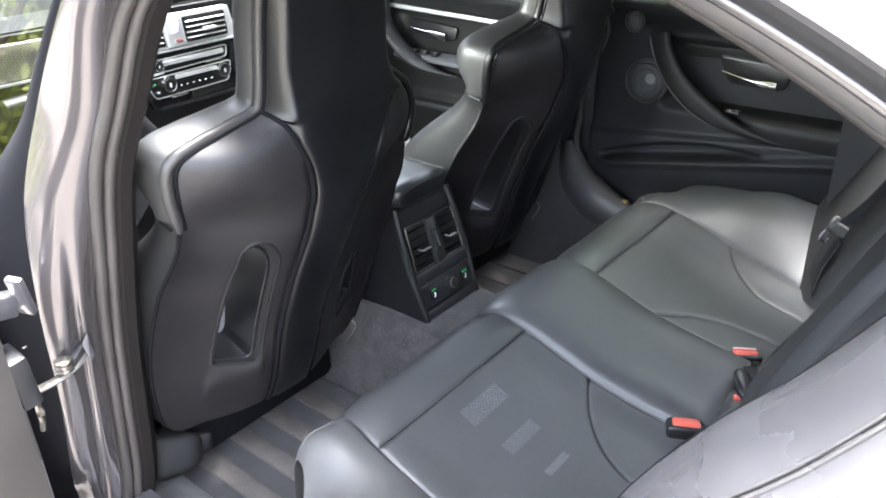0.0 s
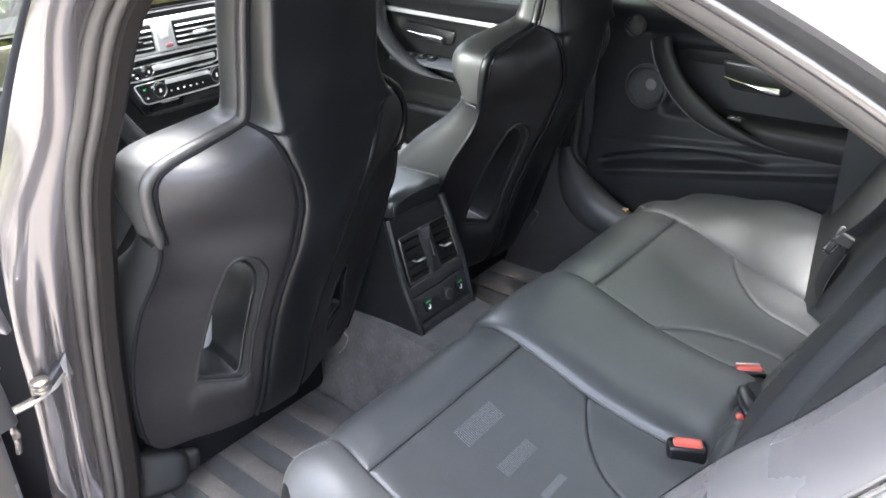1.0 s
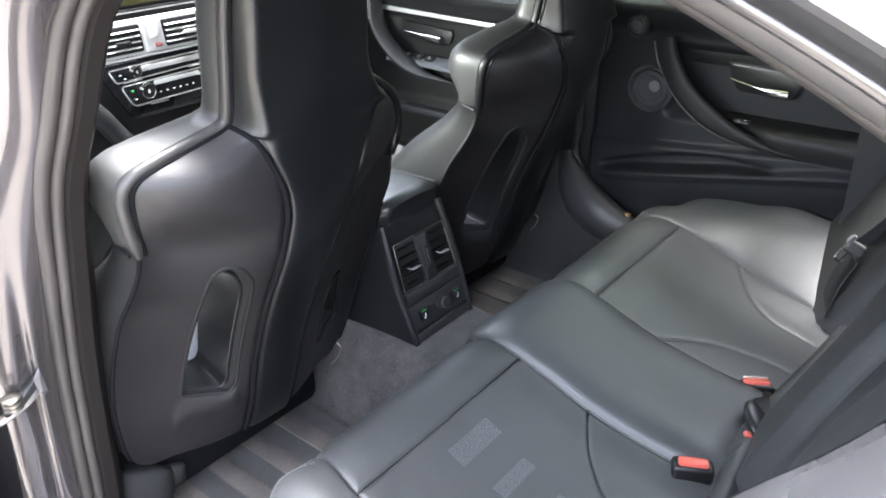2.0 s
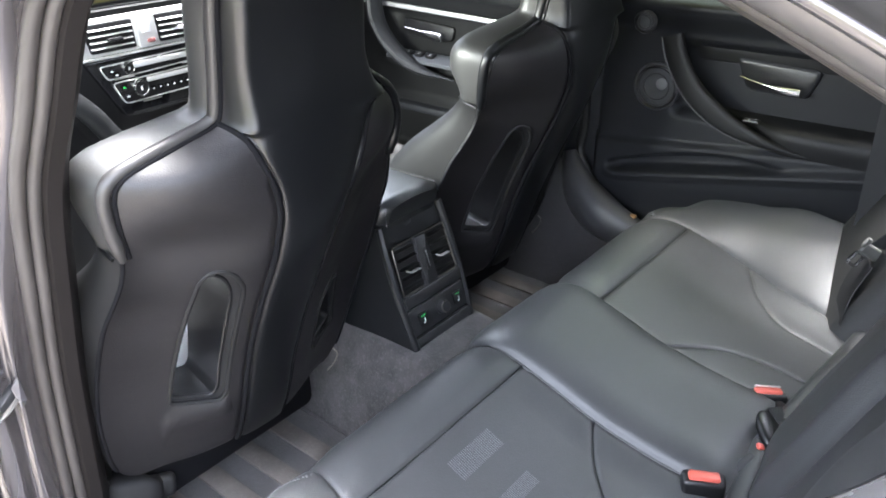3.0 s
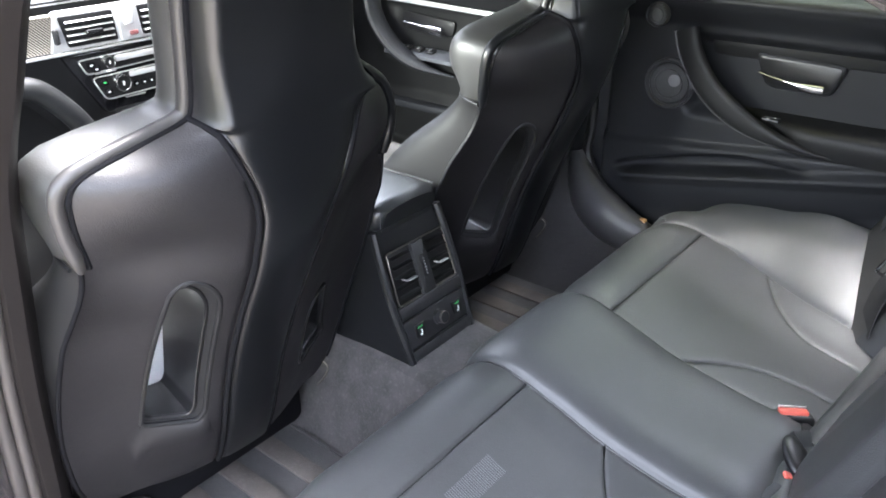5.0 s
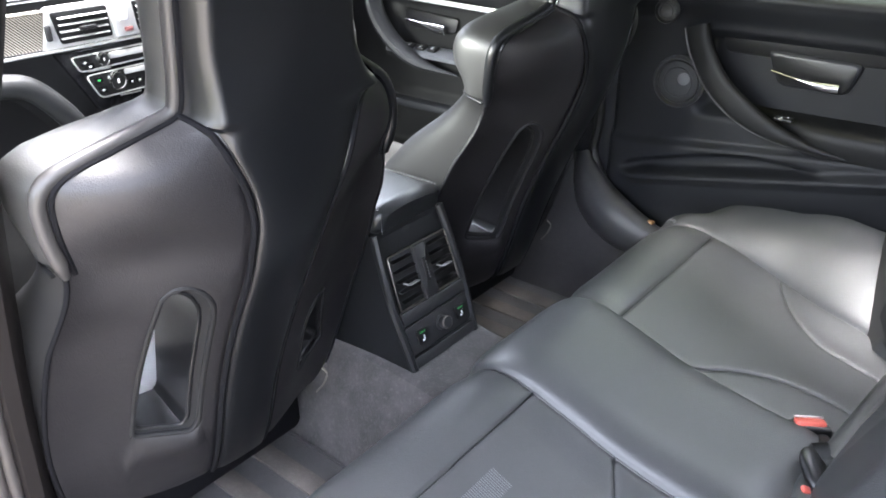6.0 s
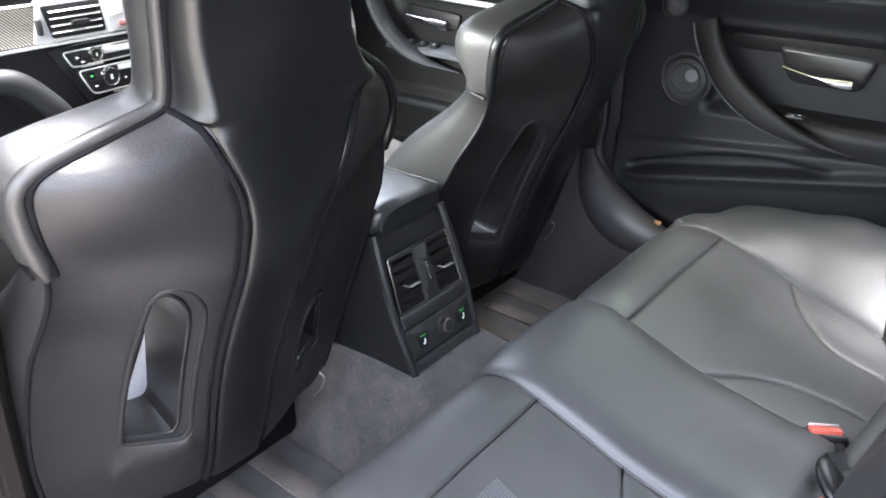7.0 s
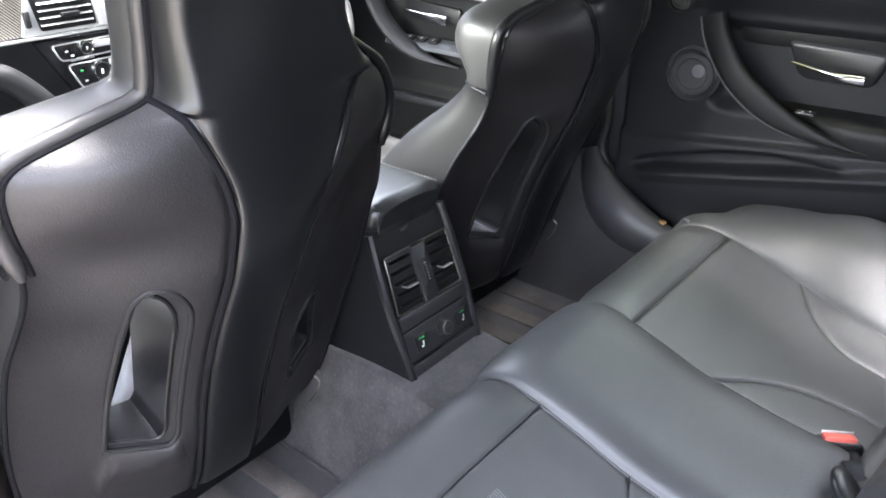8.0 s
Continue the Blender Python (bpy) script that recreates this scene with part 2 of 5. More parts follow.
def spline(points, n, closed=False):
    """n + 1 points (n when closed) evenly along a smooth curve through the points."""
    p = [Vector(q) for q in points]
    m = len(p)
    fine = []
    for i in range(m if closed else m - 1):
        a, b, c, d = (p[(i + k) % m] if closed else p[min(max(i + k, 0), m - 1)] for k in (-1, 0, 1, 2))
        for j in range(16):
            t = j / 16
            fine.append(0.5 * ((2 * b) + (c - a) * t + (2 * a - 5 * b + 4 * c - d) * t * t + (3 * b - a - 3 * c + d) * t**3))
    fine.append(fine[0] if closed else p[-1])
    run = [0.0]
    for a, b in zip(fine, fine[1:]):
        run.append(run[-1] + (b - a).length)
    out, k = [], 0
    for i in range(n if closed else n + 1):
        s = run[-1] * i / n
        while k < len(run) - 2 and run[k + 1] < s:
            k += 1
        d = run[k + 1] - run[k]
        out.append(fine[k].lerp(fine[k + 1], (s - run[k]) / d if d else 0))
    return out


def sheet(f, nu, nv, bm=None, wrap=False):
    """A grid of f(u, v), u and v from 0 to 1."""
    bm = bm or bmesh.new()
    rows = [[bm.verts.new(f(i / nu, j / nv)) for i in range(nu if wrap else nu + 1)] for j in range(nv + 1)]
    for a, b in zip(rows, rows[1:]):
        for i in range(nu):
            k = (i + 1) % len(a)
            bm.faces.new((a[i], a[k], b[k], b[i]))
    return bm


def tube(path, r, sides=10, closed=False, bm=None, flat=1.0, up=(0, 0, 1), taper=None):
    """A round (or flattened) bar along a path."""
    bm = bm or bmesh.new()
    p = [Vector(q) for q in path]
    rings = []
    for i, q in enumerate(p):
        a = p[i - 1] if (i or closed) else q
        b = p[(i + 1) % len(p)] if (closed or i < len(p) - 1) else q
        t = (b - a).normalized()
        s = t.cross(Vector(up))
        s = s.normalized() if s.length > 1e-4 else Vector((1, 0, 0))
        w = s.cross(t)
        k = r * (taper(i / (len(p) - 1)) if taper else 1)
        rings.append([bm.verts.new(q + s * (k * math.cos(2 * math.pi * j / sides)) + w * (k * flat * math.sin(2 * math.pi * j / sides))) for j in range(sides)])
    pairs = list(zip(rings, rings[1:])) + ([(rings[-1], rings[0])] if closed else [])
    for a, b in pairs:
        for j in range(sides):
            bm.faces.new((a[j], a[(j + 1) % sides], b[(j + 1) % sides], b[j]))
    if not closed:
        bm.faces.new(rings[0])
        bm.faces.new(rings[-1])
    return bm


def box(c, size, bevel=0.004, m=None, bm=None, seg=2):
    """A rounded block about c, turned by the matrix m."""
    b2 = bmesh.new()
    bmesh.ops.create_cube(b2, size=1)
    bmesh.ops.scale(b2, vec=size, verts=b2.verts)
    if bevel:
        bmesh.ops.bevel(b2, geom=b2.edges, offset=min(bevel, min(size) * 0.45), segments=seg, affect="EDGES", profile=0.5)
    b2.transform(Matrix.Translation(c) @ (m.to_4x4() if m else Matrix.Identity(4)))
    if bm is None:
        return b2
    me = bpy.data.meshes.new("t")
    b2.to_mesh(me)
    b2.free()
    bm.from_mesh(me)
    bpy.data.meshes.remove(me)
    return bm


def slab(outline, depth, place, bevel=0.003, bm=None, seg=2):
    """A flat outline (a, b) given depth along its normal; place(a, b, c) maps to the world."""
    b2 = bmesh.new()
    lo = [b2.verts.new((a, b, 0)) for a, b in outline]
    f = b2.faces.new(lo)
    r = bmesh.ops.extrude_face_region(b2, geom=[f])
    top = [v for v in r["geom"] if isinstance(v, bmesh.types.BMVert)]
    bmesh.ops.translate(b2, vec=(0, 0, depth), verts=top)
    if bevel:
        tv = set(top)
        bmesh.ops.bevel(b2, geom=[e for e in b2.edges if e.verts[0] in tv and e.verts[1] in tv], offset=bevel, segments=seg, affect="EDGES", profile=0.5)
    for v in b2.verts:
        v.co = place(*v.co)
    if bm is None:
        return b2
    me = bpy.data.meshes.new("t")
    b2.to_mesh(me)
    b2.free()
    bm.from_mesh(me)
    bpy.data.meshes.remove(me)
    return bm


def lathe(profile, place, n=32, bm=None, cap=True):
    """A turned form: (radius, height) pairs; place(a, b, c) maps to the world."""
    bm = bm or bmesh.new()
    rings = [[bm.verts.new(place(r * math.cos(2 * math.pi * i / n), r * math.sin(2 * math.pi * i / n), h)) for i in range(n)] for r, h in profile]
    for a, b in zip(rings, rings[1:]):
        for i in range(n):
            bm.faces.new((a[i], a[(i + 1) % n], b[(i + 1) % n], b[i]))
    if cap:
        bm.faces.new(rings[0])
        bm.faces.new(rings[-1])
    return bm


def rounded(outline, r, k=4):
    """A closed outline with its corners rounded."""
    out, n = [], len(outline)
    for i in range(n):
        a, b, c = Vector(outline[i - 1]), Vector(outline[i]), Vector(outline[(i + 1) % n])
        d1, d2 = (a - b), (c - b)
        rr = min(r, d1.length * 0.45, d2.length * 0.45)
        p, q = b + d1.normalized() * rr, b + d2.normalized() * rr
        for j in range(k + 1):
            t = j / k
            out.append(tuple((1 - t) ** 2 * p + 2 * t * (1 - t) * b + t * t * q))
    return out


# ---- ground ----
bm = bmesh.new()
bmesh.ops.create_grid(bm, x_segments=8, y_segments=8, size=400)
ground = part("ground", bm, M_GROUND)
tagged(ground, "pale paved driveway under the car", "ground", kind="structure")

# ---- car body ----
car = thing("car", "dark grey metallic saloon car with a rear door open", "car", (0, 0, 0))


def side_x(y, z):
    """Half width of the outer skin."""
    plan = 0.905 - 0.10 * smooth01(1.5, 2.7, y) ** 1.5 - 0.10 * smooth01(1.1, 2.05, -y) ** 1.5
    tuck = 0.05 * smooth01(0.55, 0.25, z) + 0.045 * smooth01(0.80, 1.02, z)
    return plan - tuck


def belt_z(y):
    return interp(y, [(-2.05, 0.98), (-1.0, 1.03), (0.0, 0.985), (1.2, 0.955), (2.0, 0.86), (2.65, 0.66)])


def skin(name, y0, y1, s, parent, z0=0.26, label="", n=24):
    def f(u, v):
        y = y0 + (y1 - y0) * u
        z = z0 + (belt_z(y) - z0) * v
        return (s * side_x(y, z), y, z)
    bm = sheet(f, n, 14)
    def g(u, v):
        y = y0 + (y1 - y0) * u
        return (s * (side_x(y, belt_z(y)) - 0.05 * v), y, belt_z(y) + 0.012 * math.sin(v * math.pi * 0.6))
    sheet(g, n, 3, bm)
    bmesh.ops.remove_doubles(bm, verts=bm.verts, dist=0.0005)
    return part(name, bm, M_PAINT, parent, label)


for s in (-1, 1):
    skin("front_wing", 1.06, 2.62, s, car)
    skin("quarter_panel", -2.02, -0.95 if s < 0 else -0.80, s, car)
    bm = sheet(lambda u, v: (s * (0.86 - 0.16 * v), -0.75 + 1.85 * u, 0.24 + 0.13 * math.sin(v * math.pi * 0.5)), 12, 8)
    part("side_sill", bm, M_PAINT, car)


def top_z(y):
    return interp(y, [(-2.05, 0.99), (-1.62, 1.075), (-1.0, 1.345), (-0.5, 1.415), (0.0, 1.43), (0.45, 1.40), (1.25, 1.03), (1.9, 0.93), (2.65, 0.72)])


def roof_half(y):
    return 0.565 - 0.04 * smooth01(-0.2, -1.0, y) - 0.03 * smooth01(0.0, 0.5, y)


def lid(name, y0, y1, half, mat, drop=0.05, lift=0.0, n=16, thick=0.0):
    def f(u, v):
        y = y0 + (y1 - y0) * v
        x = (2 * u - 1)
        return (x * half(y), y, top_z(y) + lift - drop * abs(x) ** 2.6)
    bm = sheet(f, 20, n)
    if thick:
        r = bmesh.ops.extrude_face_region(bm, geom=list(bm.faces))
        bmesh.ops.translate(bm, vec=(0, 0, -thick), verts=[v for v in r["geom"] if isinstance(v, bmesh.types.BMVert)])
    return part(name, bm, mat, car)


lid("roof", -0.98, 0.46, roof_half, M_PAINT, 0.045, thick=0.02)
headliner = lid("headliner", -0.96, 0.44, lambda y: roof_half(y) - 0.02, M_HEADLINER, 0.045, lift=-0.045)
lid("bonnet", 1.26, 2.60, lambda y: side_x(y, 0.95) - 0.02, M_PAINT, 0.06)
lid("boot_lid", -2.02, -1.63, lambda y: side_x(y, 0.98) - 0.02, M_PAINT, 0.03)
lid("windscreen", 0.46, 1.25, lambda y: 0.535 + 0.12 * (y - 0.46), M_GLASS, 0.06).visible_shadow = False
lid("rear_window", -1.62, -0.98, lambda y: 0.53 + 0.10 * (-0.98 - y), M_GLASS_REAR, 0.05)
for y, nm in ((2.60, "front_bumper"), (-2.02, "rear_bumper")):
    d = 1 if y > 0 else -1
    bm = sheet(lambda u, v: ((2 * u - 1) * side_x(y, 0.6), y + d * (0.10 * math.cos((2 * u - 1) * 1.3) * math.sin(v * math.pi * 0.85) + 0.01), 0.25 + (belt_z(y) - 0.25) * v), 24, 12)
    part(nm, bm, M_PAINT, car)
    for s in (-1, 1):
        part("headlamp" if d > 0 else "tail_lamp", box((s * 0.60, y + d * 0.05, 0.62 if d > 0 else 0.82), (0.34, 0.10, 0.11), 0.03), M_LAMP if d > 0 else M_TAIL, car)
for y in (1.86, -0.95):
    for s in (-1, 1):
        put = lambda a, b, c, y=y, s=s: (s * (0.72 + c), y + a, 0.325 + b)
        wheel = part("wheel", lathe([(0.12, 0.0), (0.325, 0.0), (0.327, 0.03), (0.327, 0.19), (0.31, 0.215), (0.24, 0.215), (0.235, 0.16), (0.10, 0.15)], put, 40), M_TYRE, car)
        bm = lathe([(0.03, 0.16), (0.055, 0.195), (0.02, 0.20)], put, 16)
        for k in range(5):
            a = 2 * math.pi * k / 5
            tube([put(math.cos(a) * q, math.sin(a) * q, 0.185) for q in (0.03, 0.13, 0.236)], 0.018, 8, bm=bm)
        part("rim", bm, M_RIM, wheel)
        arch = [(s * (side_x(y, 0.6) - 0.004), y + 0.355 * math.cos(a), 0.325 + 0.355 * math.sin(a)) for a in [math.pi * i / 24 for i in range(25)]]
        part("wheel_arch", tube(arch, 0.014, 6), M_BLACK, car)

# Windscreen pillars and rear pillars, with their inner covers.
for s in (-1, 1):
    part("front_pillar", tube(spline([(s * 0.755, 1.28, 0.985), (s * 0.66, 0.85, 1.20), (s * 0.56, 0.48, 1.365)], 14), 0.035, 10, flat=0.8), M_TRIM, car)
    part("rear_pillar", sheet(lambda u, v: (s * (0.55 + 0.20 * (1 - v) + 0.012 * math.sin(u * math.pi)), -0.96 - 0.62 * u * (1.0 - 0.25 * v), 1.03 + (top_z(-0.96 - 0.55 * u) - 0.05 - 1.03) * v), 12, 10), M_PAINT, car)
    part("rear_pillar_trim", sheet(lambda u, v: (s * (0.53 + 0.12 * (1 - v)), -0.90 - 0.60 * u * (1.0 - 0.25 * v), 1.00 + (top_z(-0.90 - 0.55 * u) - 0.07 - 1.00) * v), 12, 10), M_TRIM, car)

# Middle pillar on the far side, with trim and door seal.
def far_pillar_y(z):
    return interp(z, [(0.40, 0.13), (0.60, 0.10), (0.80, 0.085), (1.05, 0.095), (1.33, 0.0)])


def far_x(z):
    return 0.735 - 0.20 * smooth01(0.98, 1.40, z)


bm = sheet(lambda u, v: (far_x(0.33 + 1.0 * v) + 0.042 - 0.045 * smooth01(0.12, 0.5, u), far_pillar_y(0.33 + v) - 0.07 + 0.26 * u, 0.33 + v), 10, 24)
part("middle_pillar_trim", bm, M_DOOR, car, "black plastic pillar trim")
part("door_seal", tube(spline([(far_x(z) - 0.043, far_pillar_y(z) - 0.004, z) for z in (1.33, 1.2, 1.05, 0.9, 0.75, 0.66)] + [(0.685, 0.035, 0.585), (0.672, -0.04, 0.54), (0.66, -0.20, 0.50), (0.66, -0.5, 0.48)], 60), 0.0125, 10, up=(1, 0, 0)), M_RUBBER, car, "black rubber door seal")

# Sill cover beside the far footwell, curving up into the pillar.
bm = sheet(lambda u, v: (0.60 + 0.065 * v + 0.012 * math.sin(v * 3.1), 0.30 - 0.75 * u, 0.29 + (0.235 * v ** 1.3) * (1 - 0.15 * u) + 0.20 * smooth01(0.55, 0.0, u) * v ** 2), 24, 12)
part("sill_cover", bm, M_CARPET_DARK, car, "dark carpet sill cover")
foot = spline([(0.690, 0.118, 0.665), (0.682, 0.104, 0.628), (0.672, 0.084, 0.595), (0.658, 0.042, 0.550), (0.645, -0.04, 0.512), (0.640, -0.16, 0.495)], 30)
part("pillar_foot", tube(foot, 0.046, 18, flat=1.35, taper=lambda t: 0.30 + 0.70 * math.sin(math.pi * min(1, 0.92 * t + 0.04))), M_FOOT, car, "rounded plastic pillar foot")
part("sill_reflector", box((0.645, -0.095, 0.545), (0.016, 0.026, 0.009), 0.003), M_AMBER, car, "small amber reflector")

# ---- opening on the near side: pillar, roof rail, wheel-arch flange ----
AP_B = [(-0.70, 0.19, 0.30), (-0.69, 0.155, 0.42), (-0.69, 0.12, 0.60), (-0.69, 0.09, 0.75), (-0.69, 0.045, 0.90), (-0.69, -0.005, 1.04), (-0.682, -0.06, 1.14), (-0.668, -0.125, 1.26), (-0.645, -0.20, 1.325)]
AP_U = [(-0.645, -0.20, 1.325), (-0.60, -0.32, 1.355), (-0.565, -0.50, 1.352), (-0.552, -0.60, 1.332), (-0.55, -0.677, 1.302), (-0.55, -0.78, 1.256), (-0.55, -0.855, 1.216), (-0.552, -0.915, 1.178)]
AP_L = [(-0.552, -0.915, 1.178), (-0.558, -0.918, 1.135), (-0.566, -0.888, 1.085), (-0.573, -0.836, 1.005), (-0.578, -0.775, 0.925), (-0.583, -0.700, 0.80), (-0.595, -0.655, 0.68), (-0.63, -0.62, 0.55), (-0.68, -0.55, 0.44), (-0.70, -0.40, 0.385), (-0.71, -0.1, 0.37), (-0.705, 0.12, 0.37)]


def sweep(path, n, prof, bm=None):
    """A strip along the opening: prof holds (outward, sideways) steps."""
    p = spline(path, n)
    bm = bm or bmesh.new()
    rows = []
    for i, q in enumerate(p):
        t = (p[min(i + 1, n)] - p[max(i - 1, 0)])
        o = Vector((0, -t.z, t.y)).normalized()
        if o.dot(Vector((0, q.y + 0.38, q.z - 0.85))) < 0:
            o = -o
        rows.append([bm.verts.new(q + o * a + Vector((b, 0, 0))) for a, b in prof])
    for a, b in zip(rows, rows[1:]):
        for i in range(len(prof) - 1):
            bm.faces.new((a[i], a[i + 1], b[i + 1], b[i]))
    return bm


def bead(a, b, r, n=14):
    return [(a + r * math.cos(2 * math.pi * i / n), b + r * math.sin(2 * math.pi * i / n)) for i in range(n + 1)]


JAMB_EDGE = spline([(-0.748, -0.150, 1.35), (-0.763, -0.085, 1.29), (-0.770, 0.045, 1.14), (-0.800, 0.095, 1.0), (-0.818, 0.10, 0.85), (-0.818, 0.13, 0.66), (-0.82, 0.17, 0.5), (-0.80, 0.24, 0.38), (-0.79, 0.26, 0.30)], 60)
JAMB_IN = [q + Vector((-0.0455, 0.0225, 0.005)) for q in spline(list(reversed(AP_B)), 60)]


def jamb(u, v):
    k = round(v * 60)
    q = JAMB_IN[k].lerp(JAMB_EDGE[k], u)
    bulge = 0.020 * math.sin(math.pi * u) ** 0.8 - 0.010 * math.exp(-((u - 0.42) / 0.10) ** 2) * smooth01(0.30, 0.62, v)
    bulge += 0.010 * noise.noise(Vector((u * 2.2, v * 7.0, 4.0))) * smooth01(0.35, 0.6, v) * math.sin(math.pi * u)
    return q + Vector((-0.45, -0.85, 0)) * bulge


pillar = part("middle_pillar", sheet(jamb, 30, 60), M_JAMB, car, "grey painted door jamb", 60)
# Black edge, widened lower down as painted shade for the gap by the door.
def jamb_back(u, v):
    q = JAMB_EDGE[round(v * 60)]
    w = 0.030 * smooth01(0.0, 0.6, v) + 0.020
    return q + Vector((0.02 * u * u - 0.004 * math.sin(u * 3) - 0.070 * u * smooth01(0.25, 0.45, v), w * u * 1.9, 0.0))
part("pillar_edge_shade", sheet(jamb_back, 8, 60), M_MATTE, pillar, "black pillar edge, widened for the shaded gap by the door")
part("pillar_trim", sweep(AP_B, 40, [(0.16, 0.05), (0.03, 0.025), (0.004, 0.006), (0.0, 0.0), (0.003, -0.016), (0.012, -0.024)]), M_PILLAR, pillar, "dark plastic pillar cover")
bm = sweep(AP_B, 40, bead(0.011, -0.0270, 0.0078))
sweep(AP_B, 40, bead(0.0185, -0.0418, 0.0092), bm)
part("seal_backing", sweep(AP_B, 40, [(0.014, -0.020), (0.024, -0.030), (0.030, -0.046), (0.034, -0.066)]), M_MATTE, pillar)
part("pillar_seal", bm, M_SEAL, pillar, "grey flocked door seal")
rail = part("roof_rail", sweep(AP_U, 50, [(0.017, -0.019), (0.013, -0.024), (0.012, -0.031), (0.0135, -0.039), (0.018, -0.047), (0.025, -0.053), (0.032, -0.056)]), M_RAIL, car, "grey painted roof rail")
bm = sweep(AP_U, 50, bead(0.004, -0.002, 0.0075))
sweep(AP_U, 50, bead(0.010, -0.0135, 0.0085), bm)
part("rail_seal", bm, M_SEAL, rail, "grey flocked door seal")
part("rail_gap", sweep(AP_U, 50, [(0.030, -0.053), (0.040, -0.058), (0.042, -0.066)]), M_MATTE, rail)
part("rail_bead", sweep(AP_U, 50, bead(0.040, -0.0690, 0.0060)), M_JAMB, rail)
part("roof_moulding", sweep(AP_U, 50, [(0.043, -0.073), (0.048, -0.080), (0.054, -0.086), (0.062, -0.090)]), M_RUBBER, rail, "black roof moulding")
part("rail_outer", sweep(AP_U, 50, [(0.060, -0.091), (0.066, -0.097), (0.078, -0.096), (0.100, -0.078), (0.112, -0.055)]), M_FLANGE, rail)
flange = part("wheel_arch_flange", sweep(AP_L, 60, [(0.0, 0.001), (0.003, -0.02), (0.016, -0.055), (0.034, -0.085)]), M_FLANGE, car, "smooth grey painted flange")
# Black strip put in for the dark gap between backrest and flange.
part("flange_gap", sweep(AP_L, 60, [(0.06, 0.06), (0.020, 0.022), (0.006, 0.012), (-0.001, 0.003), (0.001, -0.001)]), M_BLACK, flange, "black strip for the dark gap beside the backrest")
bm = sweep(AP_L, 60, bead(0.0355, -0.0865, 0.0026, 8))
sweep(AP_L, 60, bead(0.0395, -0.0925, 0.0026, 8), bm)
part("flange_seam", bm, M_FLANGE, flange)
part("flange_outer", sweep(AP_L, 60, [(0.040, -0.092), (0.050, -0.11), (0.075, -0.135), (0.085, -0.16), (0.088, -0.20), (0.12, -0.27), (0.20, -0.29)]), M_FLANGE, flange)
part("flange_rubber", sweep(AP_L, 60, bead(0.082, -0.148, 0.007)), M_RUBBER, flange)

# Inner side linings so that the cabin is closed.
for s in (-1, 1):
    y0 = -0.60 if s > 0 else -0.94
    part("rear_side_lining", sheet(lambda u, v: (s * (0.67 - 0.06 * v), y0 - 0.55 * u, 0.35 + 0.70 * v), 6, 8), M_PLASTIC, car)
part("parcel_shelf", sheet(lambda u, v: (-0.64 + 1.28 * u, -0.90 - 0.62 * v, 1.055 - 0.03 * v), 8, 6), M_CARPET_DARK, car)
part("bulkhead", sheet(lambda u, v: (-0.70 + 1.40 * u, 1.18, 0.25 + 0.75 * v), 8, 6), M_PLASTIC, car)

# ---- floor ----
def floor_z(x, y):
    t = smooth01(0.205, 0.105, abs(x))
    return 0.278 + t * (0.195 + 0.02 * smooth01(-0.2, 0.1, y)) + 0.05 * smooth01(0.56, 0.68, abs(x))


bm = sheet(lambda u, v: (-0.70 + 1.40 * u, -0.30 + 1.48 * v, floor_z(-0.70 + 1.40 * u, -0.30 + 1.48 * v)), 110, 60)
floor = part("floor", bm, M_CARPET)
tagged(floor, "dusty dark grey carpeted car floor with a raised tunnel", "floor", kind="structure")
for s in (-1, 1):
    mat = thing("floor_mat", "grey ribbed carpet floor mat in the footwell", "floor mat", (s * 0.435, 0.02, 0.285), "rear floor mats")
    part("base", box((s * 0.435, 0.08, 0.287), (0.47, 0.50, 0.010), 0.005), M_CARPET_DARK, mat)
    for k in range(5):
        part("rib", box((s * (0.2735 + 0.0892 * k), 0.08, 0.2935), (0.043, 0.485, 0.008), 0.003), M_RIB, mat)
    part("binding", tube([(a, b, 0.290) for a, b in rounded([(s * 0.203, -0.165), (s * 0.203, 0.325), (s * 0.667, 0.325), (s * 0.667, -0.165)], 0.03)], 0.005, 6, True), M_CARPET_DARK, mat)


# ---- front seats ----
LEAN = radians(13.2)
S_O, S_V, S_N = Vector((-0.392, 0, 0.937)), Vector((0, -math.sin(LEAN), math.cos(LEAN))), Vector((0, -math.cos(LEAN), -math.sin(LEAN)))
BOTTOM = -0.48
OUT = [(-0.48, 0.225), (-0.47, 0.245), (-0.45, 0.261), (-0.42, 0.271), (-0.36, 0.278), (-0.30, 0.278), (-0.25, 0.275), (-0.15, 0.266), (-0.09, 0.255), (-0.05, 0.246), (-0.02, 0.243), (0.0, 0.246), (0.045, 0.257), (0.085, 0.262),
       (0.102, 0.259), (0.113, 0.250), (0.121, 0.232), (0.130, 0.196), (0.139, 0.153), (0.147, 0.118), (0.153, 0.107), (0.165, 0.1035), (0.19, 0.103), (0.24, 0.105), (0.30, 0.107), (0.35, 0.103), (0.375, 0.085), (0.385, 0.05)]
LIP = (-0.135, -0.384)
HUMP = [(-0.55, -0.01), (-0.50, 0.010), (-0.41, 0.028), (-0.30, 0.037), (-0.15, 0.062), (-0.06, 0.083), (0.0, 0.094), (0.06, 0.090), (0.12, 0.068), (0.17, 0.055), (0.30, 0.050), (0.385, 0.035)]


def seat_at(u, v, w):
    v -= 0.035 * smooth01(-0.38, -0.47, v) * smooth01(0.0, 0.15, abs(u)) * smooth01(0.30, 0.20, abs(u))
    return S_O + Vector((u, 0, 0)) + S_V * v + S_N * w


